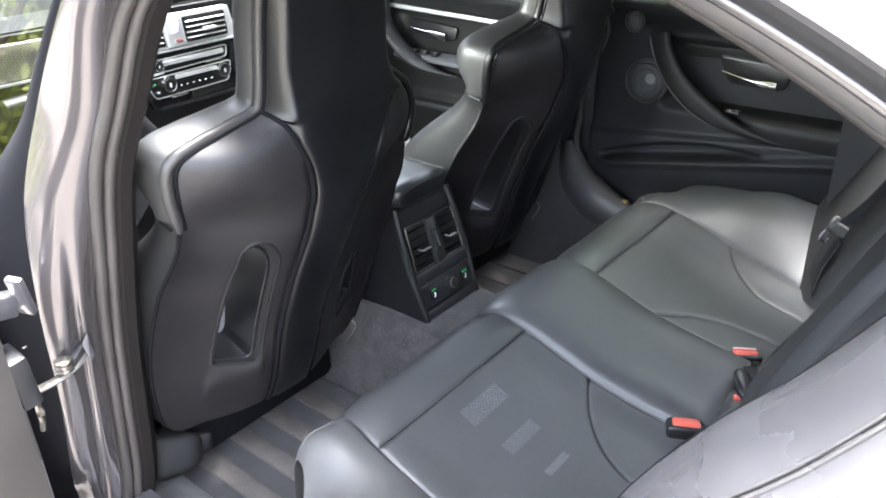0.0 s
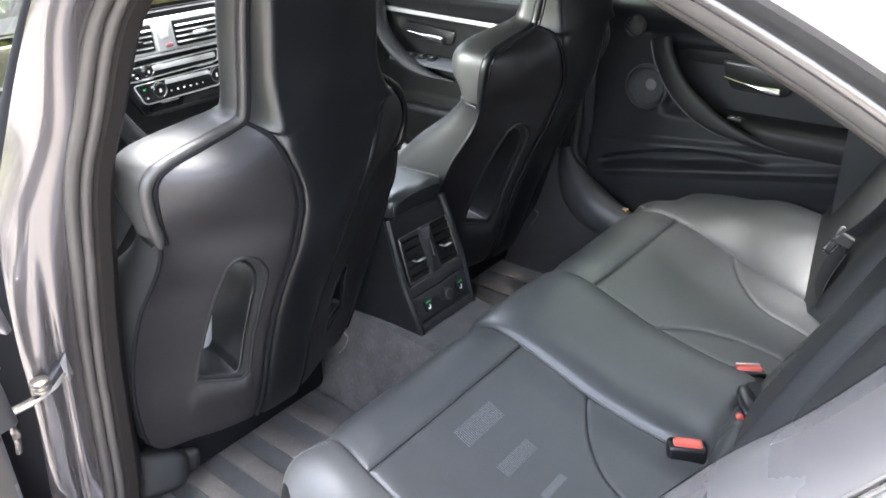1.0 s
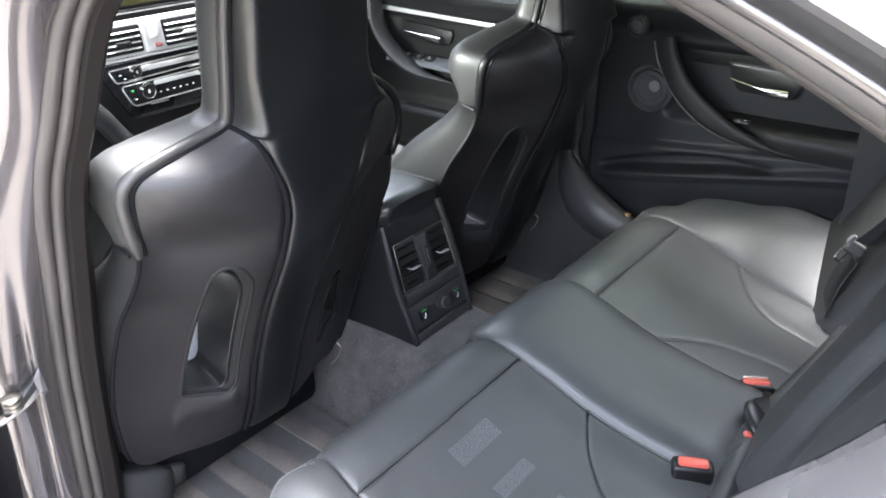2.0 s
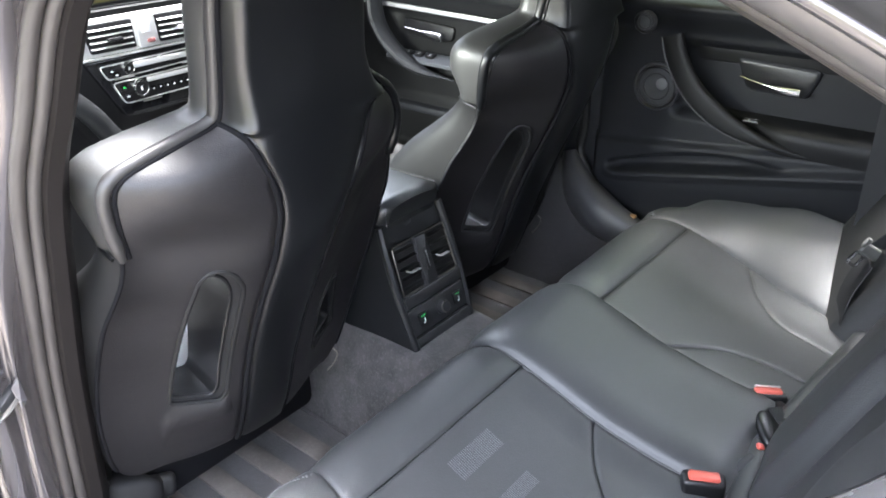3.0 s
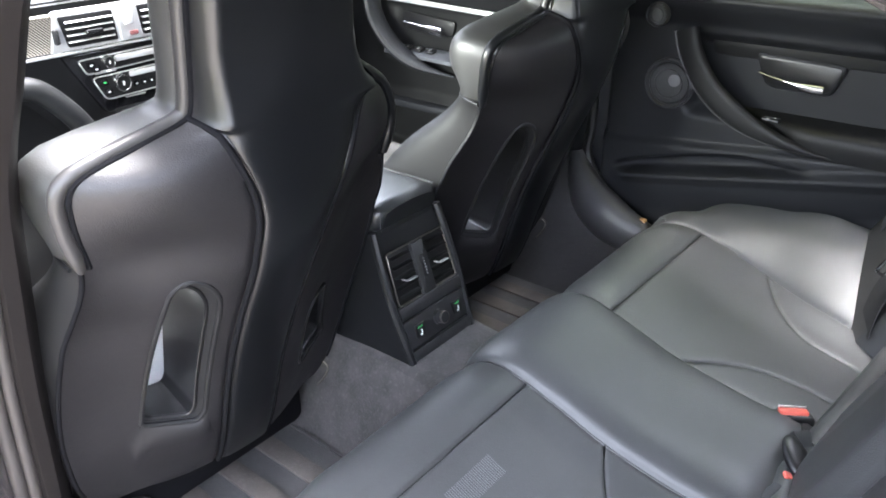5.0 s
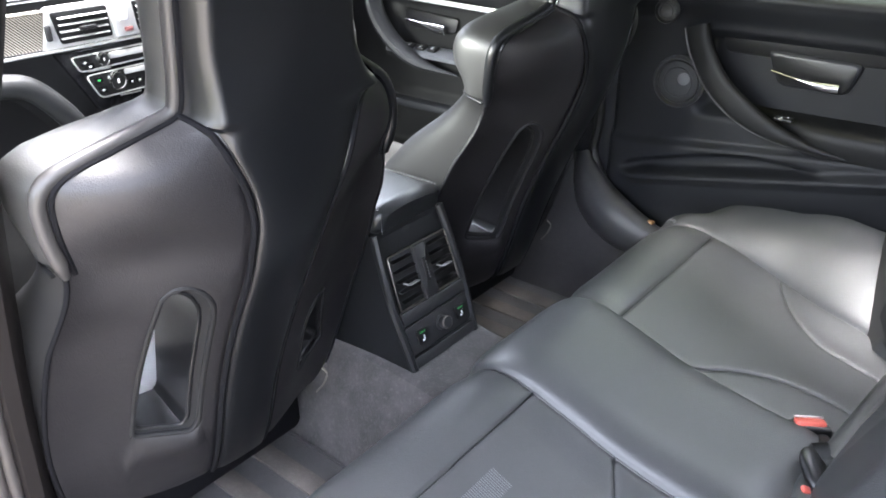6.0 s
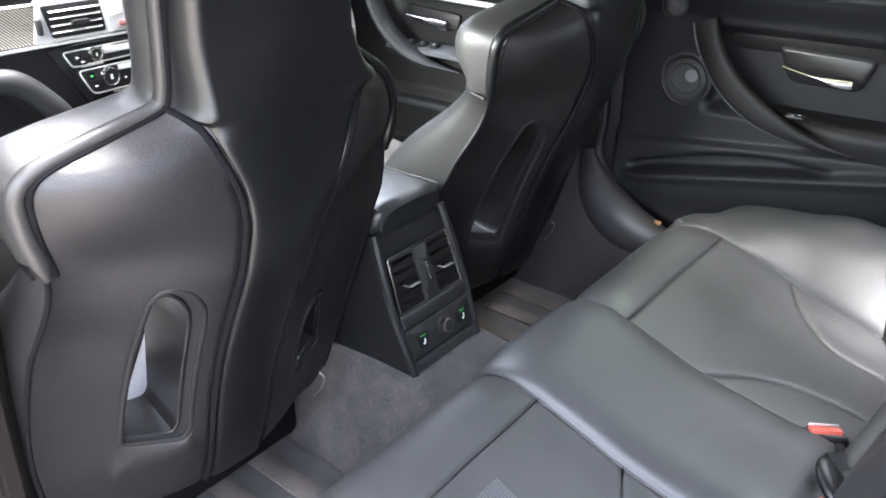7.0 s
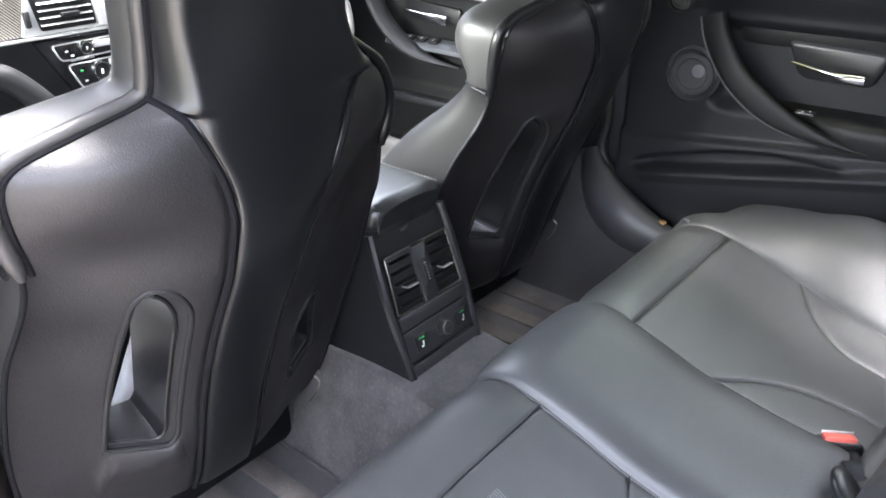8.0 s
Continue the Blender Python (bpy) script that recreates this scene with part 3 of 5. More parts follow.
OUT_IN = [(-0.48, 0.20), (-0.45, 0.225), (-0.40, 0.243), (-0.36, 0.256), (-0.30, 0.274), (-0.24, 0.287), (-0.16, 0.283), (-0.09, 0.270), (-0.05, 0.260), (-0.02, 0.254), (0.0, 0.253)] + [(0.04, 0.257), (0.07, 0.251), (0.10, 0.237), (0.12, 0.221), (0.134, 0.202), (0.15, 0.177), (0.165, 0.156), (0.185, 0.140), (0.22, 0.121), (0.26, 0.112), (0.30, 0.107), (0.35, 0.103), (0.375, 0.085), (0.385, 0.05)]


def half(v, s=-1):
    return interp(v, OUT_IN if s > 0 else OUT)


def shell_w(u, v):
    r = min(1.0, abs(u) / half(v, u))
    h = sum(interp(v + d, HUMP) for d in (-0.032, -0.016, 0.0, 0.016, 0.032)) / 5
    low = (0.092 - 0.025 * smooth01(-0.2, -0.5, v)) * smooth01(0.02, -0.15, v) + h * (1 - smooth01(0.02, -0.15, v))
    g1 = 3 * r * r - 2 * r**3
    g2 = r**(2.6 + 1.6 * smooth01(-0.03, 0.06, v))
    if v > 0.135:
        edge = 0.97 * max(0.0, (r - 0.80) / 0.20)
        g2 += ((1 - math.sqrt(1 - edge * edge)) / 0.7569 - g2) * smooth01(0.135, 0.157, v)
        h -= 0.018 * smooth01(0.3, -0.8, u / half(v, u)) * smooth01(0.13, 0.24, v)
    k = smooth01(-0.03, 0.12, v)
    lip = 0.010 * math.exp(-((v - LIP[1]) / 0.013) ** 2) * smooth01(0.06, 0.035, abs(u - LIP[0]))
    return h - low * g1 * (1 - k) - h * g2 * k + lip


SEAM_L = [(0.109, 0.152), (0.096, 0.146), (0.088, 0.126), (0.071, 0.083), (0.061, 0.037), (0.058, -0.015), (0.057, -0.07), (0.059, -0.129), (0.062, -0.22), (0.063, -0.332), (0.064, -0.478)]
SEAM_R = [(0.170, 0.156), (0.150, 0.148), (0.113, 0.118), (0.086, 0.052), (0.066, 0.0), (0.053, -0.039), (0.044, -0.119), (0.036, -0.22), (0.031, -0.347), (0.030, -0.478)]


def panel_half(v, s=-1):
    """Half width of the centre panel; above the shoulders it is the whole head part."""
    if v > 0.150:
        return half(v, s) + 0.001
    return interp(v, [(b, a) for a, b in reversed(SEAM_R if s > 0 else SEAM_L)])


POCKET = [(-0.177, -0.347), (-0.100, -0.364), (-0.091, -0.345), (-0.088, -0.231), (-0.086, -0.131), (-0.090, -0.097), (-0.108, -0.068), (-0.132, -0.060), (-0.147, -0.079), (-0.161, -0.191)]
POCKET_IN = [(-0.172, -0.337), (-0.110, -0.351), (-0.1035, -0.335), (-0.101, -0.231), (-0.099, -0.135), (-0.103, -0.106), (-0.116, -0.080), (-0.133, -0.070), (-0.145, -0.086), (-0.158, -0.191)]


def shell_mesh():
    nu, nv, v0, v1 = 96, 192, BOTTOM, 0.385
    def grid(i, j):
        v = v0 + (v1 - v0) * j / nv
        a = 2 * i / nu - 1
        return a * half(v, a), v
    bm = bmesh.new()
    vert = {}
    def vat(i, j):
        if (i, j) not in vert:
            u, v = grid(i, j)
            s = smooth01(0.008, 0.0, abs(abs(u) - panel_half(v, u))) * 0.005 if v < 0.09 else 0
            vert[i, j] = bm.verts.new(seat_at(u, v, shell_w(u, v) - s))
        return vert[i, j]
    j0, j1 = 11, 97
    holes = ((15, 35, -1), (60, 81, 1))
    for j in range(nv):
        for i in range(nu):
            if j0 <= j < j1 and any(a <= i < b for a, b, _ in holes):
                continue
            bm.faces.new((vat(i, j), vat(i + 1, j), vat(i + 1, j + 1), vat(i, j + 1)))
    for a, b, s in holes:
        loop = [(i, j0) for i in range(a, b)] + [(b, j) for j in range(j0, j1)] + [(i, j1) for i in range(b, a, -1)] + [(a, j) for j in range(j1, j0, -1)]
        rim = pocket_line(s, len(loop) * 3)
        cen = Vector((sum(p[0] for p in rim) / len(rim), sum(p[1] for p in rim) / len(rim)))
        ang = [math.atan2(p[1] - cen.y, (p[0] - cen.x) * 2.2) for p in rim]
        ring = []
        for i, j in loop:
            u, v = grid(i, j)
            t = math.atan2(v - cen.y, (u - cen.x) * 2.2)
            k = min(range(len(rim)), key=lambda q: abs((ang[q] - t + math.pi) % (2 * math.pi) - math.pi))
            ring.append((u, v, rim[k]))
        prev = [vat(i, j) for i, j in loop]
        for f, dip in ((0.35, 0), (0.65, 0), (0.85, 0.0), (0.95, -0.001), (1.0, -0.006)):
            cur = []
            for u, v, p in ring:
                uu, vv = u + (p[0] - u) * f, v + (p[1] - v) * f
                cur.append(bm.verts.new(seat_at(uu, vv, shell_w(uu, vv) + dip)))
            for q in range(len(prev)):
                k = (q + 1) % len(prev)
                bm.faces.new((prev[q], prev[k], cur[k], cur[q]))
            prev = cur
    return bm


def pocket_line(s, n, base=POCKET):
    """The rim of the opening through the shell; the one towards the tunnel is shorter."""
    flip = [(-a * s + (0.016 if s > 0 else 0), b if s < 0 else -0.40 + (b + 0.385) * 0.52) for a, b in base]
    pts = spline([(a, b, 0) for a, b in rounded(flip, 0.012, 3)], n, True)
    return [(q.x, q.y) for q in pts]


def cover_depth(v):
    return interp(v, [(-0.48, 0.16), (-0.30, 0.180), (-0.20, 0.150), (-0.12, 0.115), (-0.06, 0.085), (-0.02, 0.064), (0.0, 0.056), (0.02, 0.062), (0.05, 0.085), (0.08, 0.091), (0.11, 0.080), (0.16, 0.052), (0.30, 0.055), (0.385, 0.04)])


def cover_mesh(low):
    """Side bolsters: the padded upper ones, or the trim of the lower seat back."""
    nu, nv = 44, 90
    def f(i, j):
        v = BOTTOM + (0.385 - BOTTOM) * j / nv
        a = 2 * i / nu - 1
        s, r = (1 if a > 0 else -1), abs(a)
        U = half(v, s)
        w0, d = shell_w(s * U, v), cover_depth(v)
        if r > 0.66:
            t = (1 - r) / 0.34
            k = math.sin(t * math.pi / 2)
            return seat_at(s * (U + 0.014 * math.sin(math.pi * min(1, t * 1.1)) - 0.026 * t**3), v, w0 - d * k)
        t = r / 0.66
        return seat_at(s * (U - 0.026) * t, v, w0 - d + 0.035 * (1 - t * t) * smooth01(0.2, 0.0, v))
    bm = bmesh.new()
    rows = [[bm.verts.new(f(i, j)) for i in range(nu + 1)] for j in range(nv + 1)]
    for j in range(nv):
        for i in range(nu):
            v = BOTTOM + (0.385 - BOTTOM) * (j + 0.5) / nv
            a = 2 * (i + 0.5) / nu - 1
            u = a / 0.66 * (half(v, a) - 0.035)
            if -0.375 < v < -0.07 and 0.07 < abs(u) < 0.185 or (v < -0.004) != low:
                continue
            bm.faces.new((rows[j][i], rows[j][i + 1], rows[j + 1][i + 1], rows[j + 1][i]))
    bmesh.ops.delete(bm, geom=[v for v in bm.verts if not v.link_faces], context="VERTS")
    return bm


def front_seat():
    seat = thing("front_seat", "black leather sports front seat with a hard back shell", "car seat", (-0.392, 0.35, 0.28), "front seats")
    back = part("back_shell", shell_mesh(), M_SHELL, seat, "grained black leather back shell", 50)
    def pan(u, v):
        vv = BOTTOM + 0.004 + (0.372 - BOTTOM - 0.004) * v
        a = 2 * u - 1
        h = panel_half(vv, a) - 0.004
        e = 0.95 * max(0.0, 1 - (1 - abs(a)) * h / 0.021)
        crown = 0.004 * smooth01(0.08, 0.165, vv) * smooth01(0.373, 0.335, vv) * (1 - (1 - math.sqrt(1 - e * e)) / 0.6877)
        return seat_at(a * h, vv, shell_w(a * h, vv) + 0.004 + 0.003 * (1 - a**6) - (0.006 - 0.004 * smooth01(0.13, 0.17, vv)) * abs(a)**(24 - 14 * smooth01(0.13, 0.17, vv)) + crown)
    part("centre_panel", sheet(pan, 36, 220), M_PANEL, back, "smooth dark centre panel")
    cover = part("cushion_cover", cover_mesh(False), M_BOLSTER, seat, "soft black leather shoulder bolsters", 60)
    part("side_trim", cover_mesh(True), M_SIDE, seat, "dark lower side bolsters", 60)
    for s in (-1, 1):
        line = [seat_at(s * (half(v, s) + 0.001), v, shell_w(s * half(v, s), v) + 0.003) for v in [-0.01 + 0.39 * i / 70 for i in range(71)]]
        # Side away from the open door takes the dark panel colour, imitating shade.
        part("piping", tube(line, 0.0092, 12, taper=lambda t: min(1.0, 0.5 + 9 * t)), M_PIPING if s < 0 else M_PANEL, cover, "leather piping, grey-brown on the lit side, darkened on the shaded")
        line = []
        for v in [-0.01 + 0.38 * i / 90 for i in range(91)]:
            k, a = smooth01(0.128, 0.150, v), s * (half(v, s) - 0.0095 + 0.0085 * smooth01(0.128, 0.150, v))
            line.append(seat_at(a, v, (shell_w(a, v) + 0.0005) * (1 - k) + (shell_w(s * half(v, s), v) + 0.013) * k))
        part("piping_groove", tube(line, 0.0034, 6), M_MATTE, cover)
        line = [seat_at(s * (half(v, s) + 0.001), v, shell_w(s * half(v, s), v) - 0.001) for v in [-0.45 + 0.44 * i / 50 for i in range(51)]]
        part("piping", tube(line, 0.0034, 8), M_MATTE, cover)
        groove = spline([(s * a, b, 0) for a, b in (SEAM_R if s > 0 else SEAM_L)], 70)
        part("panel_seam", tube([seat_at(q.x, q.y, shell_w(q.x, q.y) + 0.0016) for q in groove], 0.0042, 8), M_MATTE, back, "black panel joint")
        edge = [seat_at(q.x - s * 0.0062, q.y, shell_w(q.x, q.y) + 0.0035) for q in groove]
        part("panel_edge", tube(edge, 0.0012, 6), M_PANEL, back, "rounded edge of the centre panel")
        sew = [seat_at(s * (half(-0.004, s) + 0.012 - 0.036 * t**3), -0.004, shell_w(s * half(-0.004, s), -0.004) - cover_depth(-0.004) * math.sin(t * math.pi / 2)) for t in [i / 12 for i in range(13)]]
        part("sewn_crease", tube(sew, 0.0028, 6), M_BLACK, cover)
        rim = pocket_line(s, 90)
        part("pocket_rim", tube([seat_at(a, b, shell_w(a, b) - 0.002) for a, b in rim], 0.0042, 8, True), M_RAILCAP, back, "black pocket rim")
        inner = pocket_line(s, 90, POCKET_IN)
        cen = (sum(q[0] for q in inner) / 90, sum(q[1] for q in inner) / 90)
        part("pocket_lip", tube([seat_at(a, b, shell_w(a, b) - 0.007) for a, b in inner], 0.0030, 8, True), M_BLACK, back, "glossy inner lip of the opening")
        def flat_rim(u, v):
            k = int(round(u * 90)) % 90
            (a, b), (c, d) = rim[k], inner[k]
            return seat_at(a + (c - a) * v, b + (d - b) * v, shell_w(a + (c - a) * v, b + (d - b) * v) - 0.004 - 0.004 * v)
        part("pocket_border", sheet(flat_rim, 90, 3, wrap=True), M_RAILCAP, back)
        def wall(u, v):
            c, d = inner[int(round(u * 90)) % 90]
            w0, w1 = shell_w(c, d) - 0.008, -0.10
            e, f = cen[0] + (c - cen[0]) * 0.9 - s * 0.018, cen[1] + (d - cen[1]) * 0.9 - (0.03 if s < 0 else 0.0)
            t = v
            return seat_at(c + (e - c) * t, d + (f - d) * t, w0 + (min(w1, w0 - 0.02) - w0) * v)
        part("pocket_liner", sheet(wall, 90, 14, wrap=True), M_BLACK, back, "black plastic liner of the opening")
        stitches = bmesh.new()
        for i in range(60):
            v = 0.16 + 0.20 * i / 60
            q = seat_at(s * (half(v, s) - 0.022), v, shell_w(s * half(v, s), v) - cover_depth(v) * 0.985)
            box(q, (0.0022, 0.0022, 0.0026), 0, bm=stitches)
        part("stitching", stitches, M_STITCH, cover)
    # seat cushion with raised bolsters
    def cush(u, v):
        a, y = 2 * u - 1, 0.215 + 0.56 * v
        z = 0.50 + 0.05 * smooth01(0.0, 1.0, v) + 0.05 * smooth01(0.55, 0.85, abs(a)) - 0.13 * max(0, abs(a) - 0.86) / 0.14 - 0.12 * max(0, v - 0.85) / 0.15 * max(0, v - 0.85) / 0.15
        return (-0.392 + 0.255 * a * (1 - 0.04 * v), y, z)
    bm = sheet(cush, 40, 30)
    part("seat_cushion", bm, M_BOLSTER, seat, "black leather seat cushion", 60)
    part("seat_base", box((-0.392, 0.43, 0.385), (0.42, 0.42, 0.15), 0.02), M_MATTE, seat)
    for s in (-1, 1):
        part("seat_rail", box((-0.392 + s * 0.205, 0.44, 0.305), (0.05, 0.36, 0.035), 0.006), M_STEEL, seat)

    def cap(u, v):
        a = 2 * math.pi * u
        e = math.sqrt(max(0.0, 1 - (2 * v - 1) ** 6))
        return Vector((-0.612, 0.225, 0.375)) + Euler((radians(-18), radians(8), radians(-22))).to_matrix() @ Vector((0.052 * math.copysign(abs(math.cos(a)) ** 0.5, math.cos(a)) * e, 0.050 * math.copysign(abs(math.sin(a)) ** 0.6, math.sin(a)) * e, (0.038 - 0.012 * math.sin(a) - 0.012 * math.cos(a)) * (2 * v - 1)))
    part("rail_cap", sheet(cap, 40, 20, wrap=True), M_RAILCAP, seat, "matt black plastic rail cap", 60)
    part("rail_cap_tail", box((-0.560, 0.212, 0.362), (0.045, 0.030, 0.045), 0.012, Euler((radians(-18), 0.2, -0.4)).to_matrix(), seg=3), M_RAILCAP, seat)
    q = [seat_at(u, v, w) for u, v, w in ((0.194, -0.432, -0.026), (0.1965, -0.437, -0.014), (0.190, -0.452, -0.014), (0.182, -0.470, -0.022))]
    part("wire_hook", tube(spline(q, 10), 0.0018, 6), M_STEEL, seat)
    part("side_lever", tube(spline([(-0.690, 0.172, 0.61), (-0.688, 0.17, 0.580), (-0.676, 0.172, 0.50), (-0.664, 0.185, 0.455)], 12), 0.006, 8), M_TRIM, seat)
    return seat


seat = front_seat()
far_seat = copy_thing(seat, Matrix.Translation((0.784, 0.02, 0.0)) @ seat.matrix_world)
# Far seat's piping gets that dark colour too, to imitate its shade.
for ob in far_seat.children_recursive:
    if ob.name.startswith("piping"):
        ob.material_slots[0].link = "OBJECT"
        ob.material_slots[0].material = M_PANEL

# Added pale sheet for the sunlit cushion beyond the opening; brightness is its colour.
card = thing("folded_paper", "pale sheet standing in for sunlit cushion behind the seat back's opening", "paper", seat_at(-0.13, -0.30, -0.08))
bm = sheet(lambda u, v: seat_at(-0.050 - (1 - u) * (0.015 + 0.06 * (1 - v)), -0.40 + 0.17 * v, -0.115 - 0.010 * math.sin(math.pi * u)), 6, 8)
bmesh.ops.solidify(bm, geom=list(bm.faces), thickness=0.002)
part("paper", bm, M_PALE, card)
# ---- rear bench ----
BP = [(-0.145, 0.30), (-0.150, 0.42), (-0.150, 0.50), (-0.156, 0.555), (-0.172, 0.592), (-0.200, 0.612), (-0.235, 0.617), (-0.275, 0.609), (-0.35, 0.585), (-0.42, 0.560), (-0.52, 0.540), (-0.62, 0.525), (-0.69, 0.50), (-0.72, 0.46)]
BENCH_LINE = spline([(0, y, z) for y, z in BP], 400)
SEAM_C = [(0.522, -0.175), (0.533, -0.225), (0.543, -0.283), (0.545, -0.367), (0.536, -0.443), (0.498, -0.555), (0.470, -0.665)]
SEAM_A_NEAR = [(0.135, -0.423), (0.205, -0.470), (0.258, -0.522), (0.285, -0.58), (0.300, -0.665)]
SEAM_A = [(0.137, -0.425), (0.196, -0.482), (0.224, -0.530), (0.233, -0.575), (0.243, -0.665)]
SEAM_B = [(0.530, -0.438), (0.455, -0.485), (0.390, -0.552), (0.374, -0.61), (0.372, -0.665)]
MID = 0.135
SEAM_F = [(MID, -0.283), (0.35, -0.284), (0.543, -0.285)]


SEAMS = {s: [[(s * p.x, p.y) for p in spline([(a, b, 0) for a, b in q], 16)] for q in (SEAM_C, SEAM_A if s > 0 else SEAM_A_NEAR, SEAM_B, SEAM_F)] for s in (-1, 1)}


def edge_c(y):
    return interp(-y, [(-b, a) for a, b in SEAM_C])


def bench_lift(x, y):
    """Height above the bench's plain line."""
    a = abs(x)
    roll_up = min(1.0, max(0.0, (MID + 0.001 - a) / 0.075))
    mid = (0.017 + 0.007 * smooth01(0.09, -0.09, x)) * math.sqrt(1 - (1 - roll_up) ** 2.2) * smooth01(-0.70, -0.60, y) * (1 - 0.35 * smooth01(-0.30, -0.19, y))
    c = edge_c(y)
    out = min(1.0, max(0.0, (a - c) / (0.69 - c)))
    side = (0.012 + 0.098 * smooth01(-0.22, -0.50, y)) * (1 - (1 - out) ** 1.2)
    side -= 0.07 * (smooth01(-0.37, -0.24, y) if x < 0 else smooth01(-0.28, -0.17, y)) * smooth01(0.56, 0.67, a) ** 2 + (0.02 * smooth01(0.64, 0.70, a) ** 2 if x < 0 else 0)
    dish = -(0.010 if x < 0 else 0.005) * smooth01(0.13, 0.2 if x < 0 else 0.33, a) * smooth01(c, c - 0.08, a) * smooth01(-0.25, -0.36, y)
    roll = 0.006 * smooth01(0.14, 0.2, a) * smooth01(c, c - 0.06, a) * smooth01(-0.29, -0.25, y)
    wob = 0.0025 * noise.noise(Vector((x * 7, y * 7, 3)))
    return mid + side + dish + roll + wob


NU, NV = 520, 400
GRID_X = np.linspace(-1, 1, NU + 1)
GRID_Y = np.array([q.y for q in BENCH_LINE])
HALF = 0.690 - 0.072 * np.array([smooth01(-0.32, -0.15, y) for y in GRID_Y])
PX, PY = GRID_X[None, :] * HALF[:, None], np.repeat(GRID_Y[:, None], NU + 1, 1)
JOINT = np.where((PY < -0.16) & (PY > -0.60), np.abs(np.abs(PX) - MID), 9.0)
TOP = np.array([q.z > 0.45 and q.y < -0.16 for q in BENCH_LINE])[:, None]
for line in SEAMS[-1] + SEAMS[1]:
    for (ax, ay), (bx, by) in zip(line, line[1:]):
        dx, dy = bx - ax, by - ay
        k = np.clip(((PX - ax) * dx + (PY - ay) * dy) / (dx * dx + dy * dy), 0, 1)
        JOINT = np.minimum(JOINT, np.where(TOP, np.hypot(PX - ax - k * dx, PY - ay - k * dy), 9.0))


def bench_normal(k):
    t = BENCH_LINE[min(k + 1, NV)] - BENCH_LINE[max(k - 1, 0)]
    return Vector((0, t.z, -t.y)).normalized()


def bench_at(u, v):
    i, k = round(u * NU), round(v * NV)
    q, x, d = BENCH_LINE[k], float(GRID_X[i] * HALF[k]), float(JOINT[k, i])
    lift = bench_lift(x, q.y) - 0.0036 * math.exp(-(d / 0.0024) ** 2) - 0.0016 * math.exp(-(d / 0.008) ** 2)
    p = q + bench_normal(k) * lift
    p.x = x
    return p


bench = thing("rear_seat", "black leather rear bench seat with sewn panels", "car seat", (0, -0.42, 0.30))
part("cushion", sheet(bench_at, NU, NV), M_BENCH, bench, "", 75)


TOP_FROM = max(range(NV + 1), key=lambda k: BENCH_LINE[k].z) - 40


def on_bench(x, y, up=0.0):
    """A point on the bench, up above its unsewn surface."""
    k = min(range(TOP_FROM, NV + 1), key=lambda k: abs(BENCH_LINE[k].y - y))
    p = BENCH_LINE[k] + bench_normal(k) * (bench_lift(x, BENCH_LINE[k].y) + up)
    p.x = x
    return p


# Sewn joints between the panels.
for s in (-1, 1):
    for line in SEAMS[s] + [[(s * MID, -0.165 - 0.43 * k / 30) for k in range(31)]]:
        part("sewn_joint", tube([on_bench(a, b, -0.0050) for a, b in line if b > -0.65], 0.0015, 6), M_BLACK, bench)

# Three fields of fine dotted lines on the near seat.
for x0, x1, y0, y1 in ((-0.383, -0.288, -0.355, -0.320), (-0.377, -0.297, -0.426, -0.403), (-0.370, -0.313, -0.491, -0.477)):
    bm = bmesh.new()
    n = 26
    for i in range(n):
        x = x0 + (x1 - x0) * i / (n - 1)
        p = [on_bench(x, y0 + (y1 - y0) * k / 6, -0.0002) for k in range(7)]
        for a, b in zip(p, p[1:]):
            w = Vector((0.00075, 0, 0))
            bm.faces.new([bm.verts.new(q) for q in (a - w + Vector((0, 0, 0.0009)), a + w + Vector((0, 0, 0.0009)), b + w + Vector((0, 0, 0.0009)), b - w + Vector((0, 0, 0.0009)))])
    part("dotted_field", bm, M_DOT, bench, "pale finely lined rectangle")["kind"] = "stuff"
FRONT = {z: min(range(TOP_FROM + 40), key=lambda k: abs(BENCH_LINE[k].z - z)) for z in (0.42, 0.50, 0.545, 0.58, 0.60, 0.612)}
for s in (-1, 1):
    bm = bmesh.new()
    for dx in (0.0, 0.006):
        path = spline([(a - dx, FRONT[z], 0) for a, z in ((0.612, 0.42), (0.611, 0.50), (0.606, 0.545), (0.594, 0.58), (0.574, 0.60), (0.545, 0.612))], 60)
        for q in path:
            k = round(q.y)
            i = min(range(NU + 1), key=lambda i: abs(GRID_X[i] * HALF[k] - s * q.x))
            box(bench_at(i / NU, k / NV) + bench_normal(k) * 0.0006, (0.0018, 0.0018, 0.0018), 0, bm=bm)
    part("stitching", bm, M_STITCH_BENCH, bench)
bm = bmesh.new()
for i in range(46):
    x = -0.128 + 0.256 * i / 45
    box((x, -0.1505, 0.565), (0.0035, 0.0018, 0.0018), 0, bm=bm)
part("stitching", bm, M_STITCH_BENCH, bench)

# ---- rear backrest ----
RB = [(-0.645, 0.46), (-0.655, 0.51), (-0.660, 0.545), (-0.676, 0.60), (-0.72, 0.70), (-0.765, 0.80), (-0.815, 0.90), (-0.865, 1.0), (-0.895, 1.05), (-0.94, 1.07)]
RB_LINE = spline([(0, y, z) for y, z in RB], 120)


